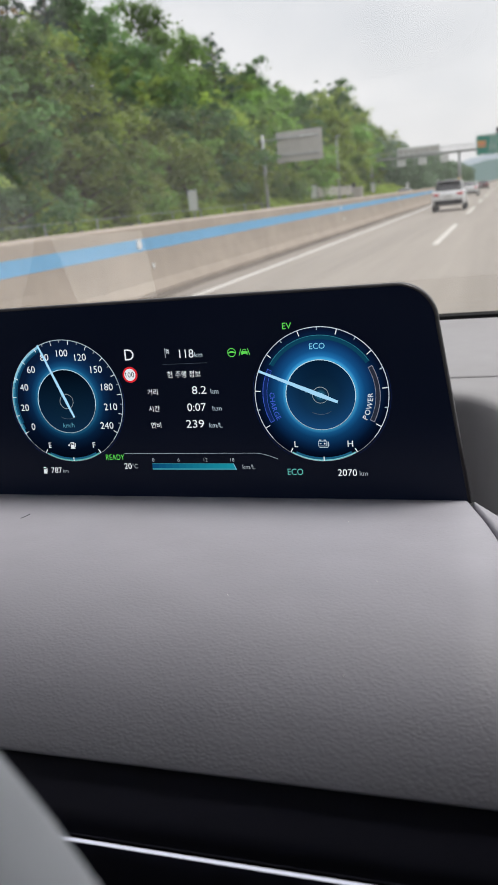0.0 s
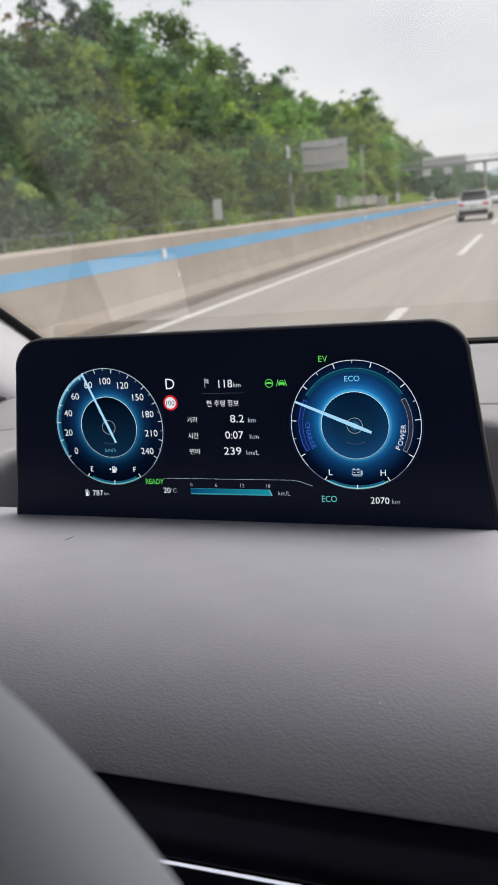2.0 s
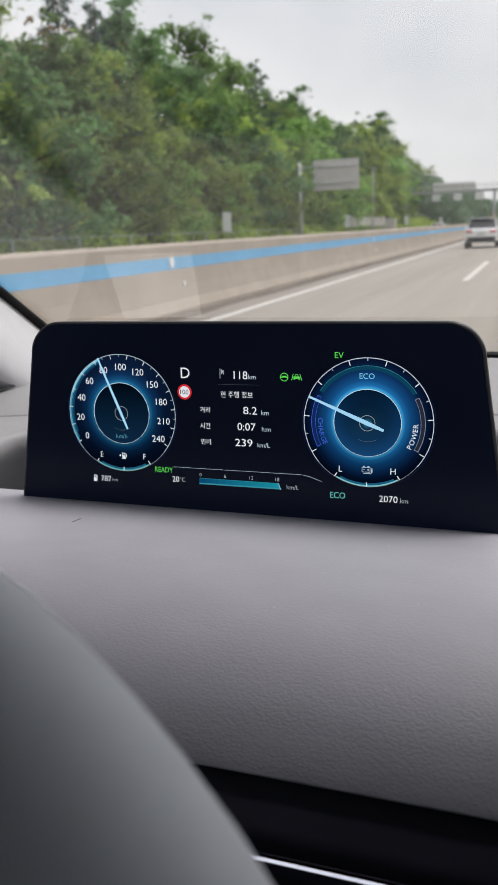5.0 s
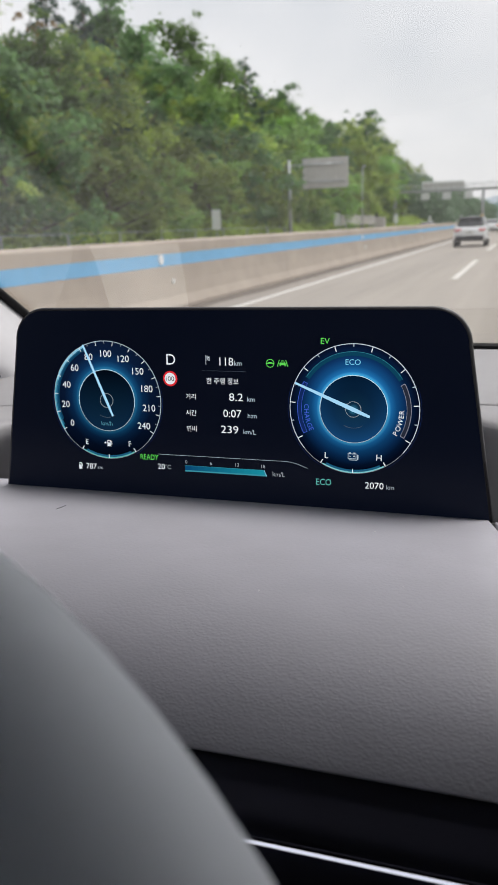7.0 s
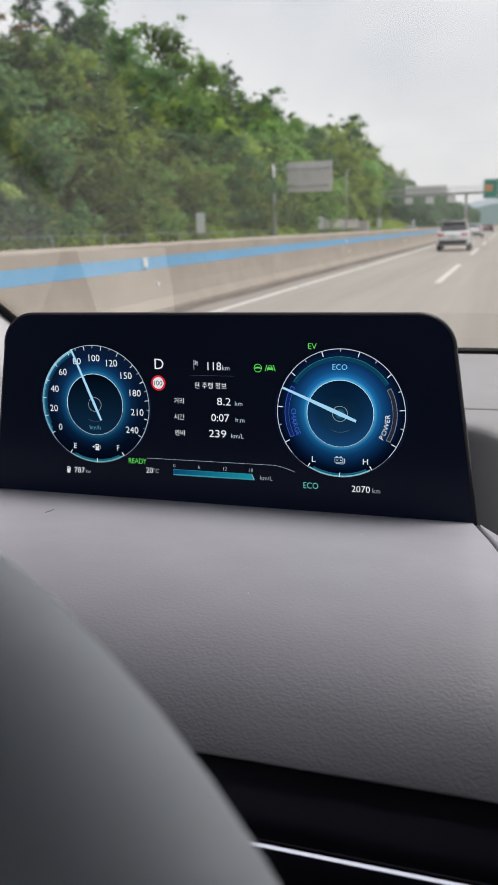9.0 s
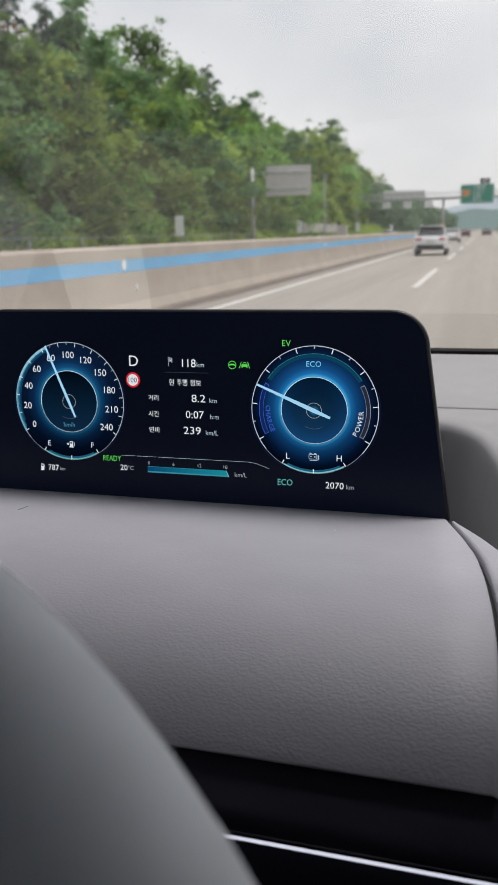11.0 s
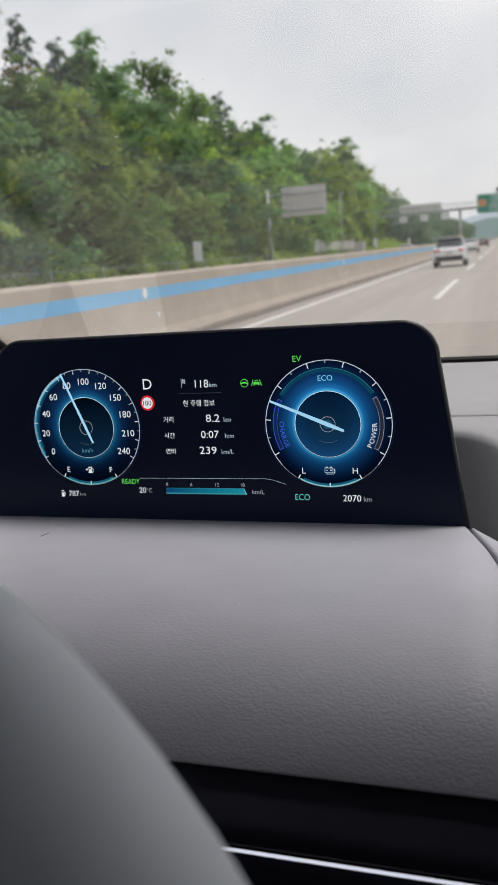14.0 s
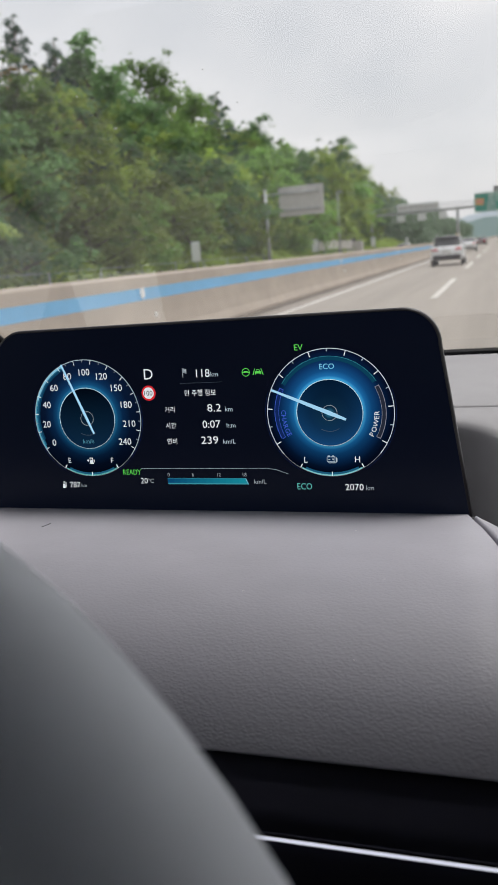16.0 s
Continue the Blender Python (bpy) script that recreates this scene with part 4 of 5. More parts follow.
for k in range(1, 12):
    o = post.copy()
    scene.collection.objects.link(o)
    o.location = (0, 12 + 5 * k, 0)

# sign seen from behind, on a single post
S_Y = 67.0
sb = thing("road_sign", "grey back of a road sign on a galvanised cantilever post", "road sign", Matrix.Translation((-18.5, S_Y, -0.1)))
part("post", tube([(0, 0, 0), (0, 0, 6.75)], [0.15, 0.12], 14), O["steel"], sb, smooth=True)
part("post_cap", tube([(0, 0, 6.75), (0, 0, 6.82)], 0.14, 14), O["steel"], sb)
part("panel", box(1.1, 4.9, 0.1, 0.14, 4.5, 6.85, 0.01), O["back"], sb, "pale grey sheet back")
for z in (5.0, 6.35):
    part("arm", tube([(-0.25, 0, z), (4.6, -0.02, z)], 0.075, 10), O["steel"], sb, smooth=True)
for k in range(5):
    part("rib", box(1.3 + 0.85 * k, 1.36 + 0.85 * k, 0.03, 0.1, 4.55, 6.8), O["back"], sb)
part("rib", box(1.1, 4.9, 0.05, 0.1, 5.65, 5.71), O["back"], sb)

# white boxes and posts along the far verge
mk = thing("marker_post", "white marker plate on a slim roadside post", "marker post", Matrix.Translation((-18.7, 86, -0.1)), "marker posts")
part("post", box(-0.03, 0.03, -0.03, 0.03, 0, 1.7), O["steel"], mk)
part("plate", box(-0.3, 0.3, -0.06, -0.03, 1.5, 2.75, 0.02), O["signwhite"], mk, "white plate")
for y in (50, 128, 176, 240):
    copy_thing(mk, Matrix.Translation((-18.7, y, -0.1)))
cab = thing("roadside_cabinet", "pale grey roadside equipment box", "equipment box", Matrix.Translation((-18.9, 112, -0.1)))
part("body", box(-1.1, 1.1, -0.5, 0.5, 0.6, 2.4, 0.04), O["fence"], cab)
part("door", box(-1.0, 0.0, -0.53, -0.5, 0.7, 2.3), O["back"], cab)
part("lamp", tube([(0, 0, 2.4), (0, 0, 2.9)], 0.22, 12), O["black"], cab)
part("leg", box(-0.9, -0.8, -0.1, 0.1, 0, 0.6), O["steel"], cab)
part("leg", box(0.8, 0.9, -0.1, 0.1, 0, 0.6), O["steel"], cab)

# gantry over both carriageways, with the green direction sign
G_Y = 140.0
gan = thing("sign_gantry", "grey steel gantry with railings, boxes and a green direction sign", "sign gantry", Matrix.Translation((0, G_Y, 0)))
for x, z1 in ((-20.6, 6.2), (-6.55, 6.2), (7.2, 6.2)):
    part("column", tube([(x, 0, 1.24 if x == -6.55 else -0.1), (x, 0, z1)], [0.27, 0.22], 14), O["steel"], gan, smooth=True)
    part("column_base", tube([(x, 0, 1.25 if x == -6.55 else 0), (x, 0, 2.3)], 0.285, 14), O["yellow"], gan, "yellow painted base", smooth=True)
part("beam", box(-20.9, 7.5, -0.18, 0.18, 6.1, 6.45, 0.03), O["steel"], gan, "long steel beam")
for z in (6.95, 7.3):
    for y in (-0.45, 0.45):
        part("rail", tube([(-20.9, y, z), (7.4, y, z)], 0.03, 6), O["steel"], gan)
part("walkway", box(-20.9, 7.4, -0.5, 0.5, 6.45, 6.5), O["steel"], gan)
for k in range(25):
    part("rail_post", box(-20.9 + 1.17 * k, -20.85 + 1.17 * k, -0.47, -0.43, 6.5, 7.3), O["steel"], gan)
bx = thing("gantry_box", "pale sign box hung under the gantry", "sign box", Matrix.Translation((-16.2, G_Y, 0)), "gantry boxes")
part("box", box(-0.1, 1.2, -0.35, 0.1, 4.9, 6.0, 0.04), O["signwhite"], bx)
for z in (5.0, 5.5, 5.95):
    part("cage_bar", box(-0.9, 1.2, -0.42, -0.38, z - 0.03, z + 0.03), O["steel"], bx)
part("hanger", box(-0.9, -0.84, -0.42, -0.36, 4.9, 6.4), O["steel"], bx)
part("hanger", box(1.14, 1.2, -0.42, -0.36, 4.9, 6.4), O["steel"], bx)
for x in (-12.8, -9.4):
    copy_thing(bx, Matrix.Translation((x, G_Y, 0)))
vm = thing("message_board", "long pale message board on the gantry", "message board", Matrix.Translation((0, G_Y, 0)))
part("case", box(-16.2, -9.5, -0.3, 0.5, 6.5, 7.75, 0.04), O["signwhite"], vm)
for k in range(8):
    part("hatch", box(-16.0 + 0.82 * k, -15.35 + 0.82 * k, -0.33, -0.3, 6.75, 7.5), O["back"], vm)
ds = thing("direction_sign", "green motorway direction sign with white and yellow lettering", "road sign", Matrix.Translation((0, G_Y - 0.6, 0)))
sheet = part("sheet", box(-3.9, 1.3, 0.0, 0.08, 5.3, 8.3, 0.03), O["green"], ds)
part("border", merge([box(-3.84, 1.24, -0.012, -0.004, 8.18, 8.24), box(-3.84, 1.24, -0.012, -0.004, 5.36, 5.42), box(-3.84, -3.78, -0.012, -0.004, 5.42, 8.18), box(1.18, 1.24, -0.012, -0.004, 5.42, 8.18)]), O["signwhite"], ds)
badge = part("route_badge", box(-3.65, -2.45, -0.02, -0.004, 6.5, 7.4, 0.01), O["orange"], ds, "orange route badge")
for txt, u, v, h, ma in (("442", -3.05, 6.95, 0.55, O["navy"]), ("새말(동", -1.0, 7.75, 0.62, O["signwhite"]), ("Saemal(E.", -1.0, 7.12, 0.42, O["signwhite"]), ("안흥", -1.35, 6.45, 0.66, O["signwhite"]), ("Anheung", -1.2, 5.78, 0.42, O["signwhite"])):
    word("lettering", txt, u, v, h, ma, ds, 0.03)
part("exit_plate", box(-0.9, 0.6, -0.02, 0.05, 8.35, 9.15, 0.02), O["black"], ds, "black exit plate")
word("lettering", "29", -0.15, 8.75, 0.55, O["signwhite"], ds, 0.03)
# pale sound panels by the other carriageway
sp = thing("sound_panel", "beige sound panel between steel posts", "sound panel", Matrix.Translation((-19.2, 90, -0.1)), "sound panels")
part("panel", box(-0.05, 0.05, 0.06, 2.94, 1.5, 2.6, 0.01), O["fence"], sp)
part("post", box(-0.08, 0.08, -0.06, 0.06, 0, 2.7), O["steel"], sp)
for k in range(1, 8):
    copy_thing(sp, Matrix.Translation((-19.2, 90 + 3 * k, -0.1)))
# lamp posts
lp = thing("street_lamp", "slim grey street lamp on the verge", "street lamp", Matrix.Translation((-18.8, 101, -0.1)), "street lamps")
part("pole", tube([(0, 0, 0), (0, 0, 8.2)], [0.09, 0.06], 10), O["steel"], lp, smooth=True)
part("head", box(-0.12, 0.5, -0.1, 0.1, 8.2, 8.32, 0.03), O["steel"], lp)
copy_thing(lp, Matrix.Translation((8.0, 190, 0)) @ Matrix.Rotation(math.pi, 4, "Z"))


# ---- vehicles ----
def paint(name, color):
    return mat(name, color, 0.25, coat=0.6, var=0.02, vscale=2)


V = dict(
    white=paint("white_car_paint", (0.78, 0.79, 0.8)), dark=paint("black_car_paint", (0.012, 0.013, 0.016)), red=paint("dark_red_car_paint", (0.11, 0.02, 0.028)),
    glass=mat("dark_car_glass", (0.012, 0.014, 0.016), 0.06, spec=0.7), lamp=mat("red_lamp_lens", (0.5, 0.012, 0.015), 0.2), tyre=mat("black_tyre", (0.02, 0.02, 0.02), 0.85, var=0.1),
    rim=mat("alloy_rim", (0.5, 0.51, 0.52), 0.3, 0.9), plate=mat("pale_plate", (0.7, 0.71, 0.68), 0.5), clad=mat("black_cladding", (0.02, 0.02, 0.021), 0.7, var=0.1),
)
# stations along each body: distance from the tail, sill, waist, roof, half width, half width of the roof
SEDAN = ((0.0, 0.45, 0.86, 0.86, 0.74, 0.7), (0.12, 0.3, 0.99, 1.0, 0.84, 0.76), (0.55, 0.24, 1.03, 1.07, 0.88, 0.68), (1.3, 0.22, 0.98, 1.38, 0.9, 0.6), (2.0, 0.22, 0.97, 1.45, 0.9, 0.6), (2.7, 0.22, 0.96, 1.4, 0.9, 0.6), (3.5, 0.22, 0.94, 1.0, 0.89, 0.7), (4.3, 0.26, 0.8, 0.82, 0.85, 0.72), (4.55, 0.4, 0.66, 0.67, 0.72, 0.65))
SUV = ((0.0, 0.5, 0.98, 0.98, 0.78, 0.74), (0.1, 0.36, 1.06, 1.10, 0.88, 0.72), (0.62, 0.3, 1.08, 1.54, 0.91, 0.6), (1.0, 0.28, 1.06, 1.62, 0.92, 0.64), (2.0, 0.28, 1.04, 1.64, 0.92, 0.64), (2.6, 0.28, 1.03, 1.56, 0.92, 0.62), (3.3, 0.28, 1.02, 1.08, 0.91, 0.74), (4.1, 0.32, 0.92, 0.95, 0.88, 0.74), (4.38, 0.46, 0.76, 0.78, 0.76, 0.66))


def vehicle(name, label, st, body, roof, place, boxy):
    car = thing(name, label, "car", Matrix.Translation(place))
    n = 28
    ys = np.linspace(0, st[-1][0], n)
    col = lambda y, k: interp(y, [(s[0], s[k]) for s in st])
    rows = []
    for y in ys:
        sill, waist, w = col(y, 1), col(y, 2), col(y, 4)
        side = [(w * 0.9, sill), (w * 0.985, sill + 0.12), (w, (sill + waist) / 2), (w * 0.985, waist - 0.1), (w * 0.93, waist - 0.02), (w * 0.8, waist + 0.012), (w * 0.4, waist + 0.03)]
        rows.append([(x, y, z) for x, z in side] + [(-x, y, z) for x, z in side[::-1]])
    part("body", loft(rows, True, True), body, car, smooth=True)
    rows, grow = [], []
    for y in ys:
        waist, top, w, wr = col(y, 2), col(y, 3), col(y, 4), col(y, 5)
        if top - waist < 0.06:
            continue
        low = w * 0.86
        rows.append([(low, y, waist - 0.03), (wr + 0.03, y, top - 0.07), (wr - 0.04, y, top - 0.02), (wr * 0.5, y, top), (-wr * 0.5, y, top), (-wr + 0.04, y, top - 0.02), (-wr - 0.03, y, top - 0.07), (-low, y, waist - 0.03)])
        grow.append((y, waist, top, low, wr))
    part("cabin_glass", loft(rows, True, True), V["glass"], car, "dark tinted windows", smooth=False)
    rr = [[(x * 1.01, y, z + 0.008) for x, z in ((g[4] + 0.03, g[2] - 0.08), (g[4] - 0.02, g[2] - 0.025), (g[4] * 0.5, g[2]), (-g[4] * 0.5, g[2]), (-g[4] + 0.02, g[2] - 0.025), (-g[4] - 0.03, g[2] - 0.08))] for y, g in ((g[0], g) for g in grow) if g[2] > max(q[2] for q in grow) - 0.1]
    part("roof", loft(rr), roof, car, smooth=True)
    for s in (1, -1):
        for y in (grow[0][0] + 0.02, (grow[0][0] + grow[-1][0]) / 2 - 0.1, grow[-1][0] - 0.1):
            g = min(grow, key=lambda q: abs(q[0] - y))
            part("window_pillar", tube([(s * (g[3] + 0.012), g[0], g[1] - 0.02), (s * (g[4] + 0.045), g[0] + (0.15 if y < 1.5 else 0 if y < 2 else -0.15), g[2] - 0.07)], 0.1 if boxy and y < 1 else 0.045, 8), body, car, smooth=True)
        part("tail_lamp", box(s * 0.64 - 0.17, s * 0.64 + 0.17, -0.025, 0.2, 0.85 if boxy else 0.76, 0.97 if boxy else 0.92, 0.03), V["lamp"], car, "red tail lamp", smooth=True)
        part("mirror", box(s * 0.98 - 0.1, s * 0.98 + 0.1, grow[-1][0] - 0.35, grow[-1][0] - 0.2, 0.98, 1.13, 0.03), body, car, smooth=True)
        for yw in (0.85, st[-1][0] - 0.95):
            wheel_ = part("wheel", tube([(s * 0.72, yw, 0.325), (s * 0.9, yw, 0.325)], 0.325, 24), V["tyre"], car, "black tyre", smooth=False)
            part("rim", tube([(s * 0.88, yw, 0.325), (s * 0.912, yw, 0.325)], 0.22, 20), V["rim"], wheel_)
    if boxy:
        y_top = grow[0][0] + 0.5
        part("spoiler", box(-0.6, 0.6, y_top - 0.2, y_top + 0.12, 1.52, 1.6, 0.03), roof, car, "black roof spoiler", smooth=True)
        for s in (1, -1):
            part("roof_rail", tube([(s * 0.6, 1.0, 1.63), (s * 0.6, 1.2, 1.69), (s * 0.6, 2.3, 1.69), (s * 0.6, 2.5, 1.6)], 0.025, 6), V["rim"], car)
    part("bumper", box(-0.76, 0.76, -0.03, 0.2, 0.3 if not boxy else 0.36, 0.5 if not boxy else 0.62, 0.05), V["clad"], car, "black lower bumper", smooth=True)
    part("plate", box(-0.26, 0.26, -0.02, 0.06, 0.64 if not boxy else 0.72, 0.76 if not boxy else 0.84, 0.01), V["plate"], car, "pale number plate")
    part("plate_bars", merge([box(-0.18 + 0.1 * k, -0.12 + 0.1 * k, -0.026, -0.018, 0.67 if not boxy else 0.75, 0.73 if not boxy else 0.81) for k in range(4)]), V["clad"], car)
    return car


vehicle("suv", "white compact suv with a black roof in the inner lane", SUV, V["white"], V["dark"], (-2.75, 47, 0), True)
vehicle("sedan", "white saloon car driving ahead on pale concrete", SEDAN, V["white"], V["white"], (-3.3, 92, 0), False)
vehicle("sedan", "dark red saloon car driving ahead in the inner lane", SEDAN, V["red"], V["red"], (-3.2, 150, 0), False)
vehicle("coupe", "black saloon car with dark glass far ahead", SEDAN, V["dark"], V["dark"], (0.5, 170, 0), False)
oncoming = vehicle("sedan", "white saloon car on the other carriageway behind the barrier", SEDAN, V["white"], V["white"], (-10.5, 98, 0), False)
oncoming.matrix_basis = Matrix.Translation((-10.5, 98, 0)) @ Matrix.Rotation(math.pi, 4, "Z")

# ---- trees ----
def leaves(rng, blobs, count, size, up=0.25, squash=0.8):
    """Small leaf clumps over the outer parts of a crown's blobs: vertices and faces."""
    w = np.array([b[3] * b[3] for b in blobs])
    pick = rng.choice(len(blobs), count, p=w / w.sum())
    c = np.array([b[:3] for b in blobs])[pick]
    r = np.array([b[3] for b in blobs])[pick]
    d = rng.normal(size=(count, 3))
    d[:, 2] += up
    d /= np.linalg.norm(d, axis=1)[:, None]
    p = c + d * (r * rng.triangular(0.55, 1.0, 1.22, count))[:, None] * np.array([1, 1, squash])
    n = d + rng.normal(size=(count, 3)) * 0.3 + np.array([0, 0, 0.6])
    n /= np.linalg.norm(n, axis=1)[:, None]
    a = np.cross(n, rng.normal(size=(count, 3)))
    a /= np.linalg.norm(a, axis=1)[:, None]
    b = np.cross(n, a)
    s = (size * rng.uniform(0.6, 1.4, count))[:, None]
    lift = n * s * 0.25
    v = np.stack([p - a * s, p + a * s * 0.9 - b * s * 0.7, p + a * s * 0.3 + b * s + lift], 1).reshape(-1, 3)
    f = np.arange(count * 3).reshape(-1, 3)
    return v, f


def leaf_mesh(name, v, f):
    me = bpy.data.meshes.new(name)
    me.from_pydata(v.tolist(), [], f.tolist())
    me.update()
    return me


def spray_leaves(rng, sprays, count, size):
    """Leaves of a crown: each spray is a drooping, flattened pad of leaves at the end of a twig (x, y, z, radius)."""
    w = np.array([q[3] ** 2 for q in sprays])
    pick = rng.choice(len(sprays), count, p=w / w.sum())
    c = np.array([q[:3] for q in sprays])[pick]
    r = np.array([q[3] for q in sprays])[pick]
    tilt = rng.normal(size=(len(sprays), 2))[pick] * 0.28
    a = rng.uniform(0, 2 * math.pi, count)
    rho = np.abs(rng.normal(size=count)) * 0.62
    rho = np.where(rho > 1.35, rng.uniform(0, 1, count), rho)
    dx, dy = rho * np.cos(a), rho * np.sin(a)
    dz = dx * tilt[:, 0] + dy * tilt[:, 1] - 0.32 * rho * rho + rng.normal(size=count) * 0.2
    p = c + np.stack([dx, dy, dz], 1) * r[:, None]
    n = np.stack([dx * 0.5, dy * 0.5, np.full(count, 0.75)], 1) + rng.normal(size=(count, 3)) * 0.36
    n /= np.linalg.norm(n, axis=1)[:, None]
    u = np.cross(n, rng.normal(size=(count, 3)))
    u /= np.linalg.norm(u, axis=1)[:, None]
    v = np.cross(n, u)
    k = (size * rng.uniform(0.55, 1.45, count))[:, None]
    verts = np.stack([p - u * k, p + u * k * 0.8 - v * k * 0.75, p + u * k * 0.35 + v * k * 0.85 + n * k * 0.2], 1).reshape(-1, 3)
    return verts, np.arange(count * 3).reshape(-1, 3)


def broad_tree(seed, height, spread, material, label, count=14000, size=0.14, low=0.24, lean=0.3):
    """A trunk that forks into rising limbs with twigs; the crown is uneven, with gaps between its sprays."""
    rng = np.random.default_rng(seed)
    t = thing("tree", label, "tree", Matrix.Translation((0, 0, -50)), "trees on the slope")
    tip = (rng.normal() * lean, rng.normal() * lean)
    stem = lambda f: Vector((tip[0] * f * f, tip[1] * f * f, height * 0.9 * f))
    bms = [tube([stem(0) - Vector((0, 0, 0.4))] + [stem(f) for f in (0.2, 0.4, 0.6, 0.8, 1.0)], [0.2, 0.17, 0.14, 0.11, 0.07, 0.03], 8)]
    sprays = []
    phase, lobe = rng.uniform(0, 6.28), rng.uniform(0.15, 0.35)
    n_limbs = 16
    for k in range(n_limbs):
        f = k / (n_limbs - 1)
        a = k * 2.4 + rng.uniform(-0.5, 0.5)
        h = low + (0.97 - low) * f
        reach = spread * (math.sin(math.pi * (0.2 + 0.72 * f)) ** 0.6) * (1 + lobe * math.sin(2 * a + phase)) * rng.uniform(0.6, 1.12)
        s0 = stem(max(0.08, h - 0.2))
        e = stem(h) + Vector((math.cos(a) * reach, math.sin(a) * reach, rng.uniform(-0.05, 0.06) * height))
        m = s0.lerp(e, 0.55) + Vector((0, 0, -0.03 * height * rng.random()))
        bms.append(tube([s0, m, e], [0.07, 0.045, 0.015], 5))
        for f2 in (0.5, 0.72, 0.9, 1.04):
            q = s0.lerp(e, f2)
            o = rng.normal(size=3) * spread * 0.13
            sprays.append((q.x + o[0], q.y + o[1], q.z + o[2] * 0.9, spread * rng.uniform(0.19, 0.36)))
        for _ in range(2):
            o = rng.normal(size=3) * spread * 0.24
            sprays.append((e.x + o[0], e.y + o[1], e.z + o[2], spread * rng.uniform(0.07, 0.14)))
    top = stem(1.0)
    for _ in range(5):
        o = rng.normal(size=3) * spread * 0.2
        sprays.append((top.x + o[0], top.y + o[1], top.z + o[2], spread * rng.uniform(0.1, 0.2)))
    part("trunk", merge(bms), O["bark"], t, "grey-brown trunk with limbs", smooth=True)
    part_mesh("crown", leaf_mesh("crown", *spray_leaves(rng, sprays, count, size)), material, t)
    return t


def pine_tree(seed, height, label, count=9000):
    """A straight trunk with whorls of short, flat branches."""
    rng = np.random.default_rng(seed)
    t = thing("tree", label, "tree", Matrix.Translation((0, 0, -50)), "trees on the slope")
    bms = [tube([(0, 0, -0.4), (0.1, 0, height * 0.5), (0.15, 0.1, height)], [0.2, 0.14, 0.03], 8)]
    sprays = [(0.15, 0.1, height * q, 0.28) for q in (0.93, 0.97, 1.0)]
    for k in range(34):
        f = k / 33
        h = height * (0.3 + 0.66 * f)
        a = k * 2.4 + rng.uniform(-0.3, 0.3)
        reach = height * 0.25 * (1.0 - 0.82 * f ** 1.3) * rng.uniform(0.55, 1.15)
        e = Vector((0.12 + math.cos(a) * reach, math.sin(a) * reach, h + 0.12 * reach))
        bms.append(tube([(0.1, 0, h - 0.3), (e.x * 0.6, e.y * 0.6, h - 0.1), e], [0.06, 0.04, 0.012], 5))
        for q in (0.45, 0.75, 1.0):
            o = rng.normal(size=3) * 0.12
            sprays.append((e.x * q + o[0], e.y * q + o[1], h + 0.1 * q + o[2] * 0.5, (0.36 + 0.22 * reach) * rng.uniform(0.6, 1.1)))
    part("trunk", merge(bms), O["bark"], t, "straight brown trunk", smooth=True)
    part_mesh("crown", leaf_mesh("crown", *spray_leaves(rng, sprays, count, 0.1)), O["pine"], t)
    return t


kinds = [
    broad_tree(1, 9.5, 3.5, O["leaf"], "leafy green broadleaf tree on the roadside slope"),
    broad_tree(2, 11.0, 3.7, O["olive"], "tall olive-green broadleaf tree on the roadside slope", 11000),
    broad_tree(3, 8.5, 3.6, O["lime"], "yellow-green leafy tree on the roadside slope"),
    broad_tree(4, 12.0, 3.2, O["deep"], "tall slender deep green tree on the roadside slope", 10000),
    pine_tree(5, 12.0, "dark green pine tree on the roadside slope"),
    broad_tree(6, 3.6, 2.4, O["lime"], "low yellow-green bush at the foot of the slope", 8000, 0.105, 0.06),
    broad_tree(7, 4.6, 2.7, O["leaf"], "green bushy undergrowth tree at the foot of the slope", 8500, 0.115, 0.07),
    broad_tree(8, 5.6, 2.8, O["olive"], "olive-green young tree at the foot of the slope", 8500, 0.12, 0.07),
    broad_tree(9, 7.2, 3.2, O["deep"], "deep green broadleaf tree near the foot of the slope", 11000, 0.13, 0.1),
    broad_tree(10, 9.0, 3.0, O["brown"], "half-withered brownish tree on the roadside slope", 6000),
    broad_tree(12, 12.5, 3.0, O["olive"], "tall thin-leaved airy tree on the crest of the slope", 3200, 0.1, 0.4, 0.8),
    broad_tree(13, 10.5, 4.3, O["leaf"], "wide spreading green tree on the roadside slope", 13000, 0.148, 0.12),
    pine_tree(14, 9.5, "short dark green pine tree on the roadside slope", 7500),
]
rng = random.Random(4)
spots = []
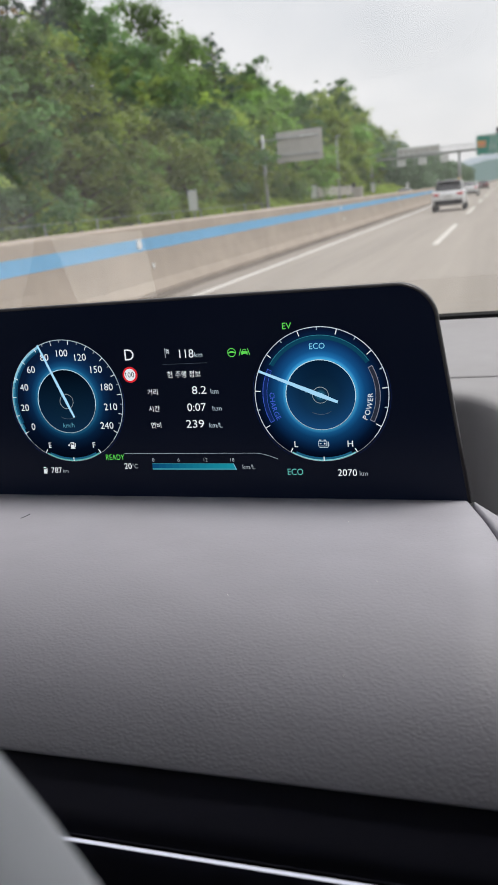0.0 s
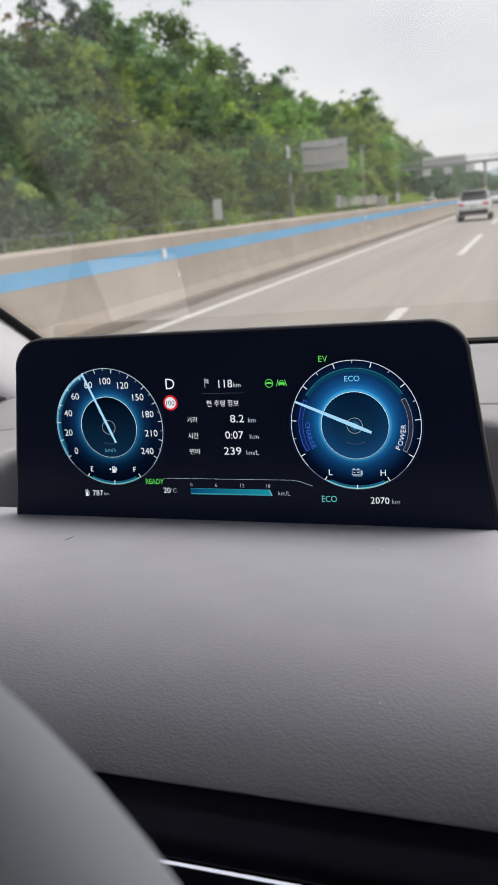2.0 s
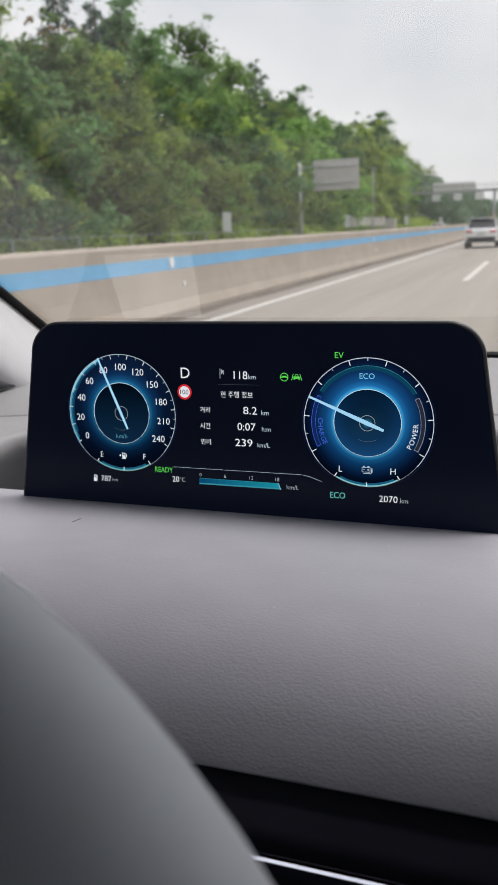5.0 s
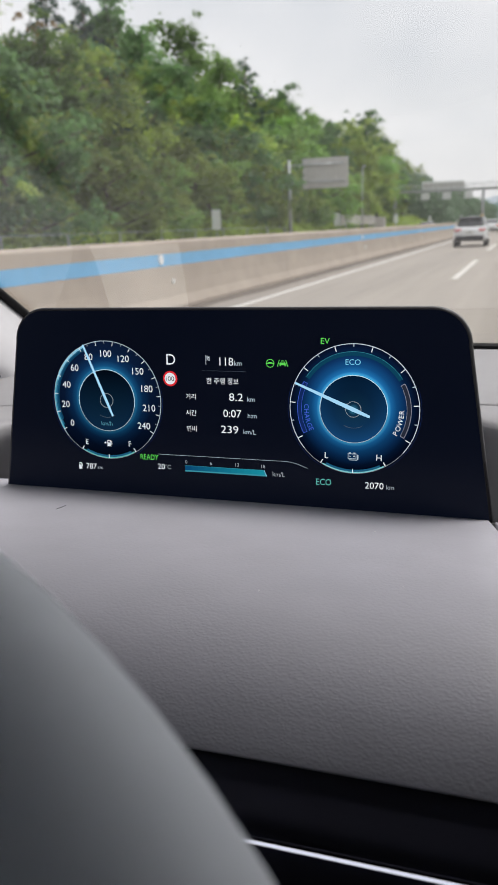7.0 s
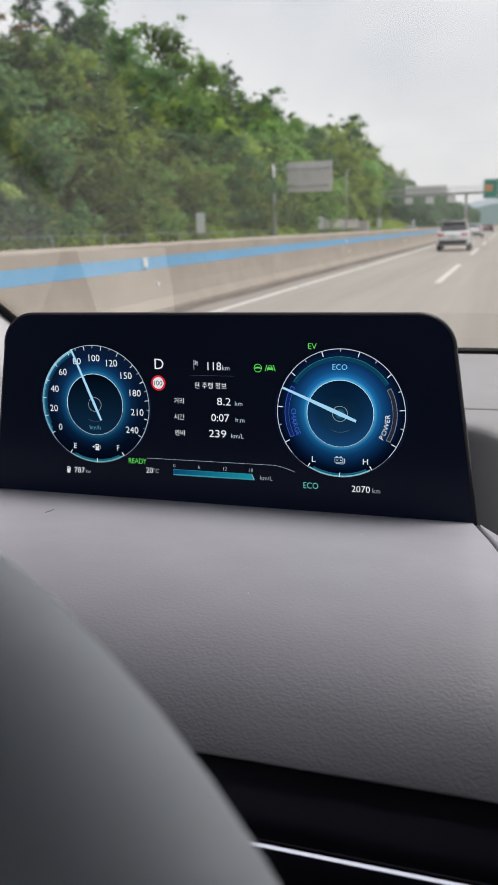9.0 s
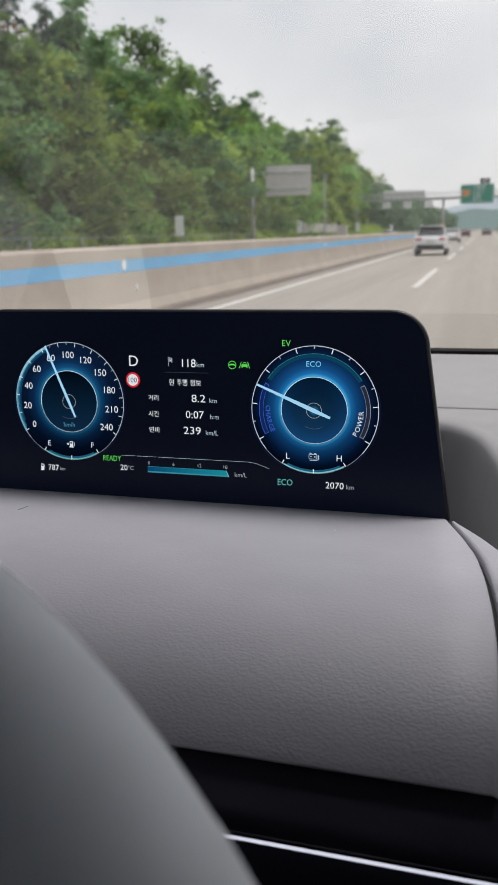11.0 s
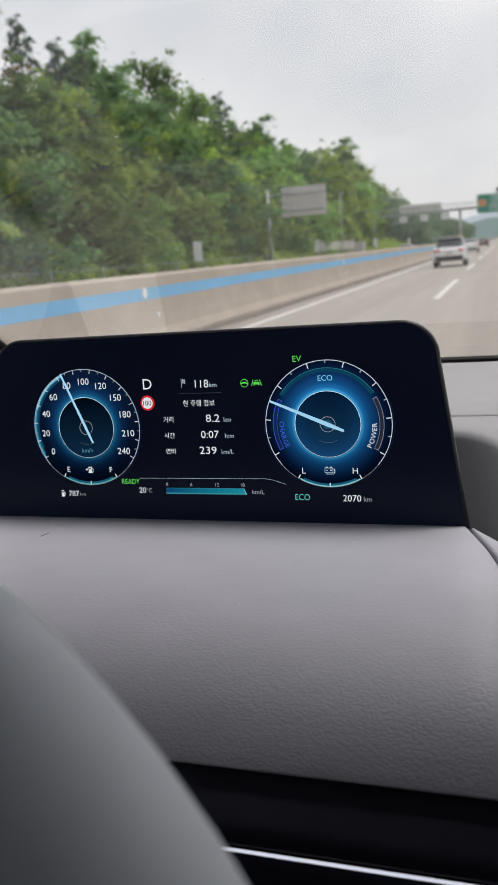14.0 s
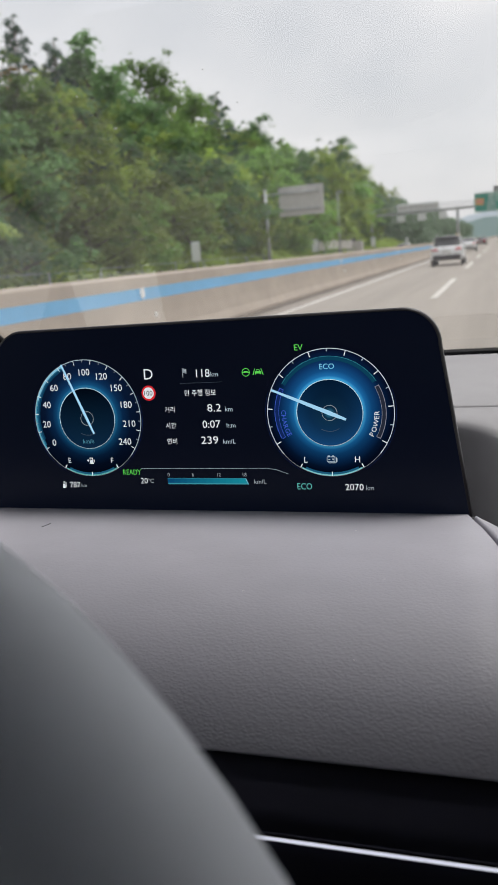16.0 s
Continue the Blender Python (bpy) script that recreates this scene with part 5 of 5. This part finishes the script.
for row, (x0, step) in enumerate(((-22.0, 4.0), (-24.4, 5.4), (-27.4, 5.8), (-31.0, 6.2), (-35.5, 6.4), (-40.0, 6.8), (-45.5, 8.0))):
    y = 16 + row * 2.2 + abs(x0 + 20) * 0.9
    y_end = 190 if row > 1 else 150
    while y < y_end:
        x = x0 + rng.uniform(-1.5, 1.2)
        if row == 0:
            k = rng.choice((5, 6, 7, 5))
        elif row == 1:
            k = rng.choice((2, 7, 8, 0, 6))
        else:
            k = rng.choices((0, 1, 2, 3, 4, 9, 10, 11, 12), (3.5, 4.0, 2.4, 1.8, 1.6 + row * 0.5, 0.7, 2.2 if row > 3 else 0, 2.5 if row < 5 else 0.5, 1.2))[0]
        if k == 5 and y < 45:
            k = 8
        if k in (4, 12) and y > 95:
            k = 3
        spots.append((x, y + rng.uniform(-1, 1), k, rng.uniform(0.95, 1.38) * (0.86 if y < 2.0 * -x else 1)))
        y += step * rng.uniform(0.8, 1.25) * (1 + y / 160)
spots += [(-30.5, 56.0, 4, 1.12), (-32.0, 60.5, 12, 1.2), (-33.5, 66.0, 4, 1.1), (-36.0, 72.0, 10, 1.12)]
for x, y, k, s in spots:
    m = Matrix.Translation((x, y, hill(x, y))) @ Matrix.Rotation(rng.uniform(0, 6.28), 4, "Z") @ Matrix.Diagonal((s, s, s * rng.uniform(0.88, 1.12), 1))
    copy_thing(kinds[k], m)
for k in kinds:
    for o in (*k.children_recursive, k):
        bpy.data.objects.remove(o)

# far woods: leaf clumps over distant slopes, with haze put into their colour
g = np.random.default_rng(11)


def far_wood(name, label, count, place, size):
    blobs = []
    for _ in range(count):
        x, y = place()
        z = hill(x, y)
        r = g.uniform(2.2, 4.2)
        blobs.append((x, y, z + g.uniform(2, 8), r))
    v, f = leaves(g, blobs, count * 130, size)
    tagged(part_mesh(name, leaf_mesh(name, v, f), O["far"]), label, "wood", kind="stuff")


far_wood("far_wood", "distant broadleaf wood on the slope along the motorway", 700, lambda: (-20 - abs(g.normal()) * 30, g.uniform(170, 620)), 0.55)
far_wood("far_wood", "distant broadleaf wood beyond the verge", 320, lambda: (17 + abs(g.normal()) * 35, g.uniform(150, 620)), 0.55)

# grass and weeds at the foot of the slope
blobs = []
for _ in range(3600):
    x, y = -19.1 - 3.4 * g.random(), 14 + 170 * g.random() ** 1.2
    blobs.append((x, y, hill(x, y) + g.uniform(0.2, 1.35), g.uniform(0.25, 0.5)))
v, f = leaves(g, blobs, 64000, 0.09, 0.8)
tagged(part_mesh("roadside_grass", leaf_mesh("roadside_grass", v, f), O["lime"]), "rough yellow-green grass and weeds along the verge", "grass", kind="stuff")

# hazy ridges far ahead: the haze is painted as a pale glow
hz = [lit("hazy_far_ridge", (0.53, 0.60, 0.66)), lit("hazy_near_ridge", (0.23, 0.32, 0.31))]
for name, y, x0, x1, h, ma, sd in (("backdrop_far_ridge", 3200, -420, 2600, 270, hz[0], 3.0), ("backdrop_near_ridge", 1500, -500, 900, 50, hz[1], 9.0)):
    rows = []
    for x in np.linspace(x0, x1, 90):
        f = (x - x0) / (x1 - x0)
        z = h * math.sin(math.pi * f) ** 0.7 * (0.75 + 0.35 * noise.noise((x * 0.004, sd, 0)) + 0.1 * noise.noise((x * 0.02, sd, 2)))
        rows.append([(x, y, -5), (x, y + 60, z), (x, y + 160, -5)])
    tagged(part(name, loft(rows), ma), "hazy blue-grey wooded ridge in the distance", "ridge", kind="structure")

# ---- small things on the dashboard ----
top = lambda y: interp(-y, [(-b, c) for b, c in SHELF])
lint = part("lint", tube([(x, y, top(y) + 0.0002 + lift) for x, y, lift in ((-0.0818, -0.0520, 0), (-0.0808, -0.0509, 0.0003), (-0.0798, -0.0494, 0.0006), (-0.0787, -0.0474, 0.0010))], 0.00016, 5), M["rubber"], None, loc=(0, 0, CZ))
tagged(lint, "tiny dark thread of lint on the grey leather shelf", "lint")
sp_ = thing("dust_speck", "tiny pale speck of dust on the leather", "dust speck", Matrix.Translation((-0.0143, -0.0567, CZ - 0.0031)), "dust specks")
part("speck", merge([tube([(0, 0, 0), (0.0004, 0.0002, 0.0003)], 0.0003, 6)]), M["card"], sp_)
for x, y in ((0.06, -0.125), (0.1131, -0.1604), (0.118, -0.11), (0.095, -0.045)):
    copy_thing(sp_, Matrix.Translation((x, y, CZ + interp(-y, [(-b, c) for b, c in SHELF]))))
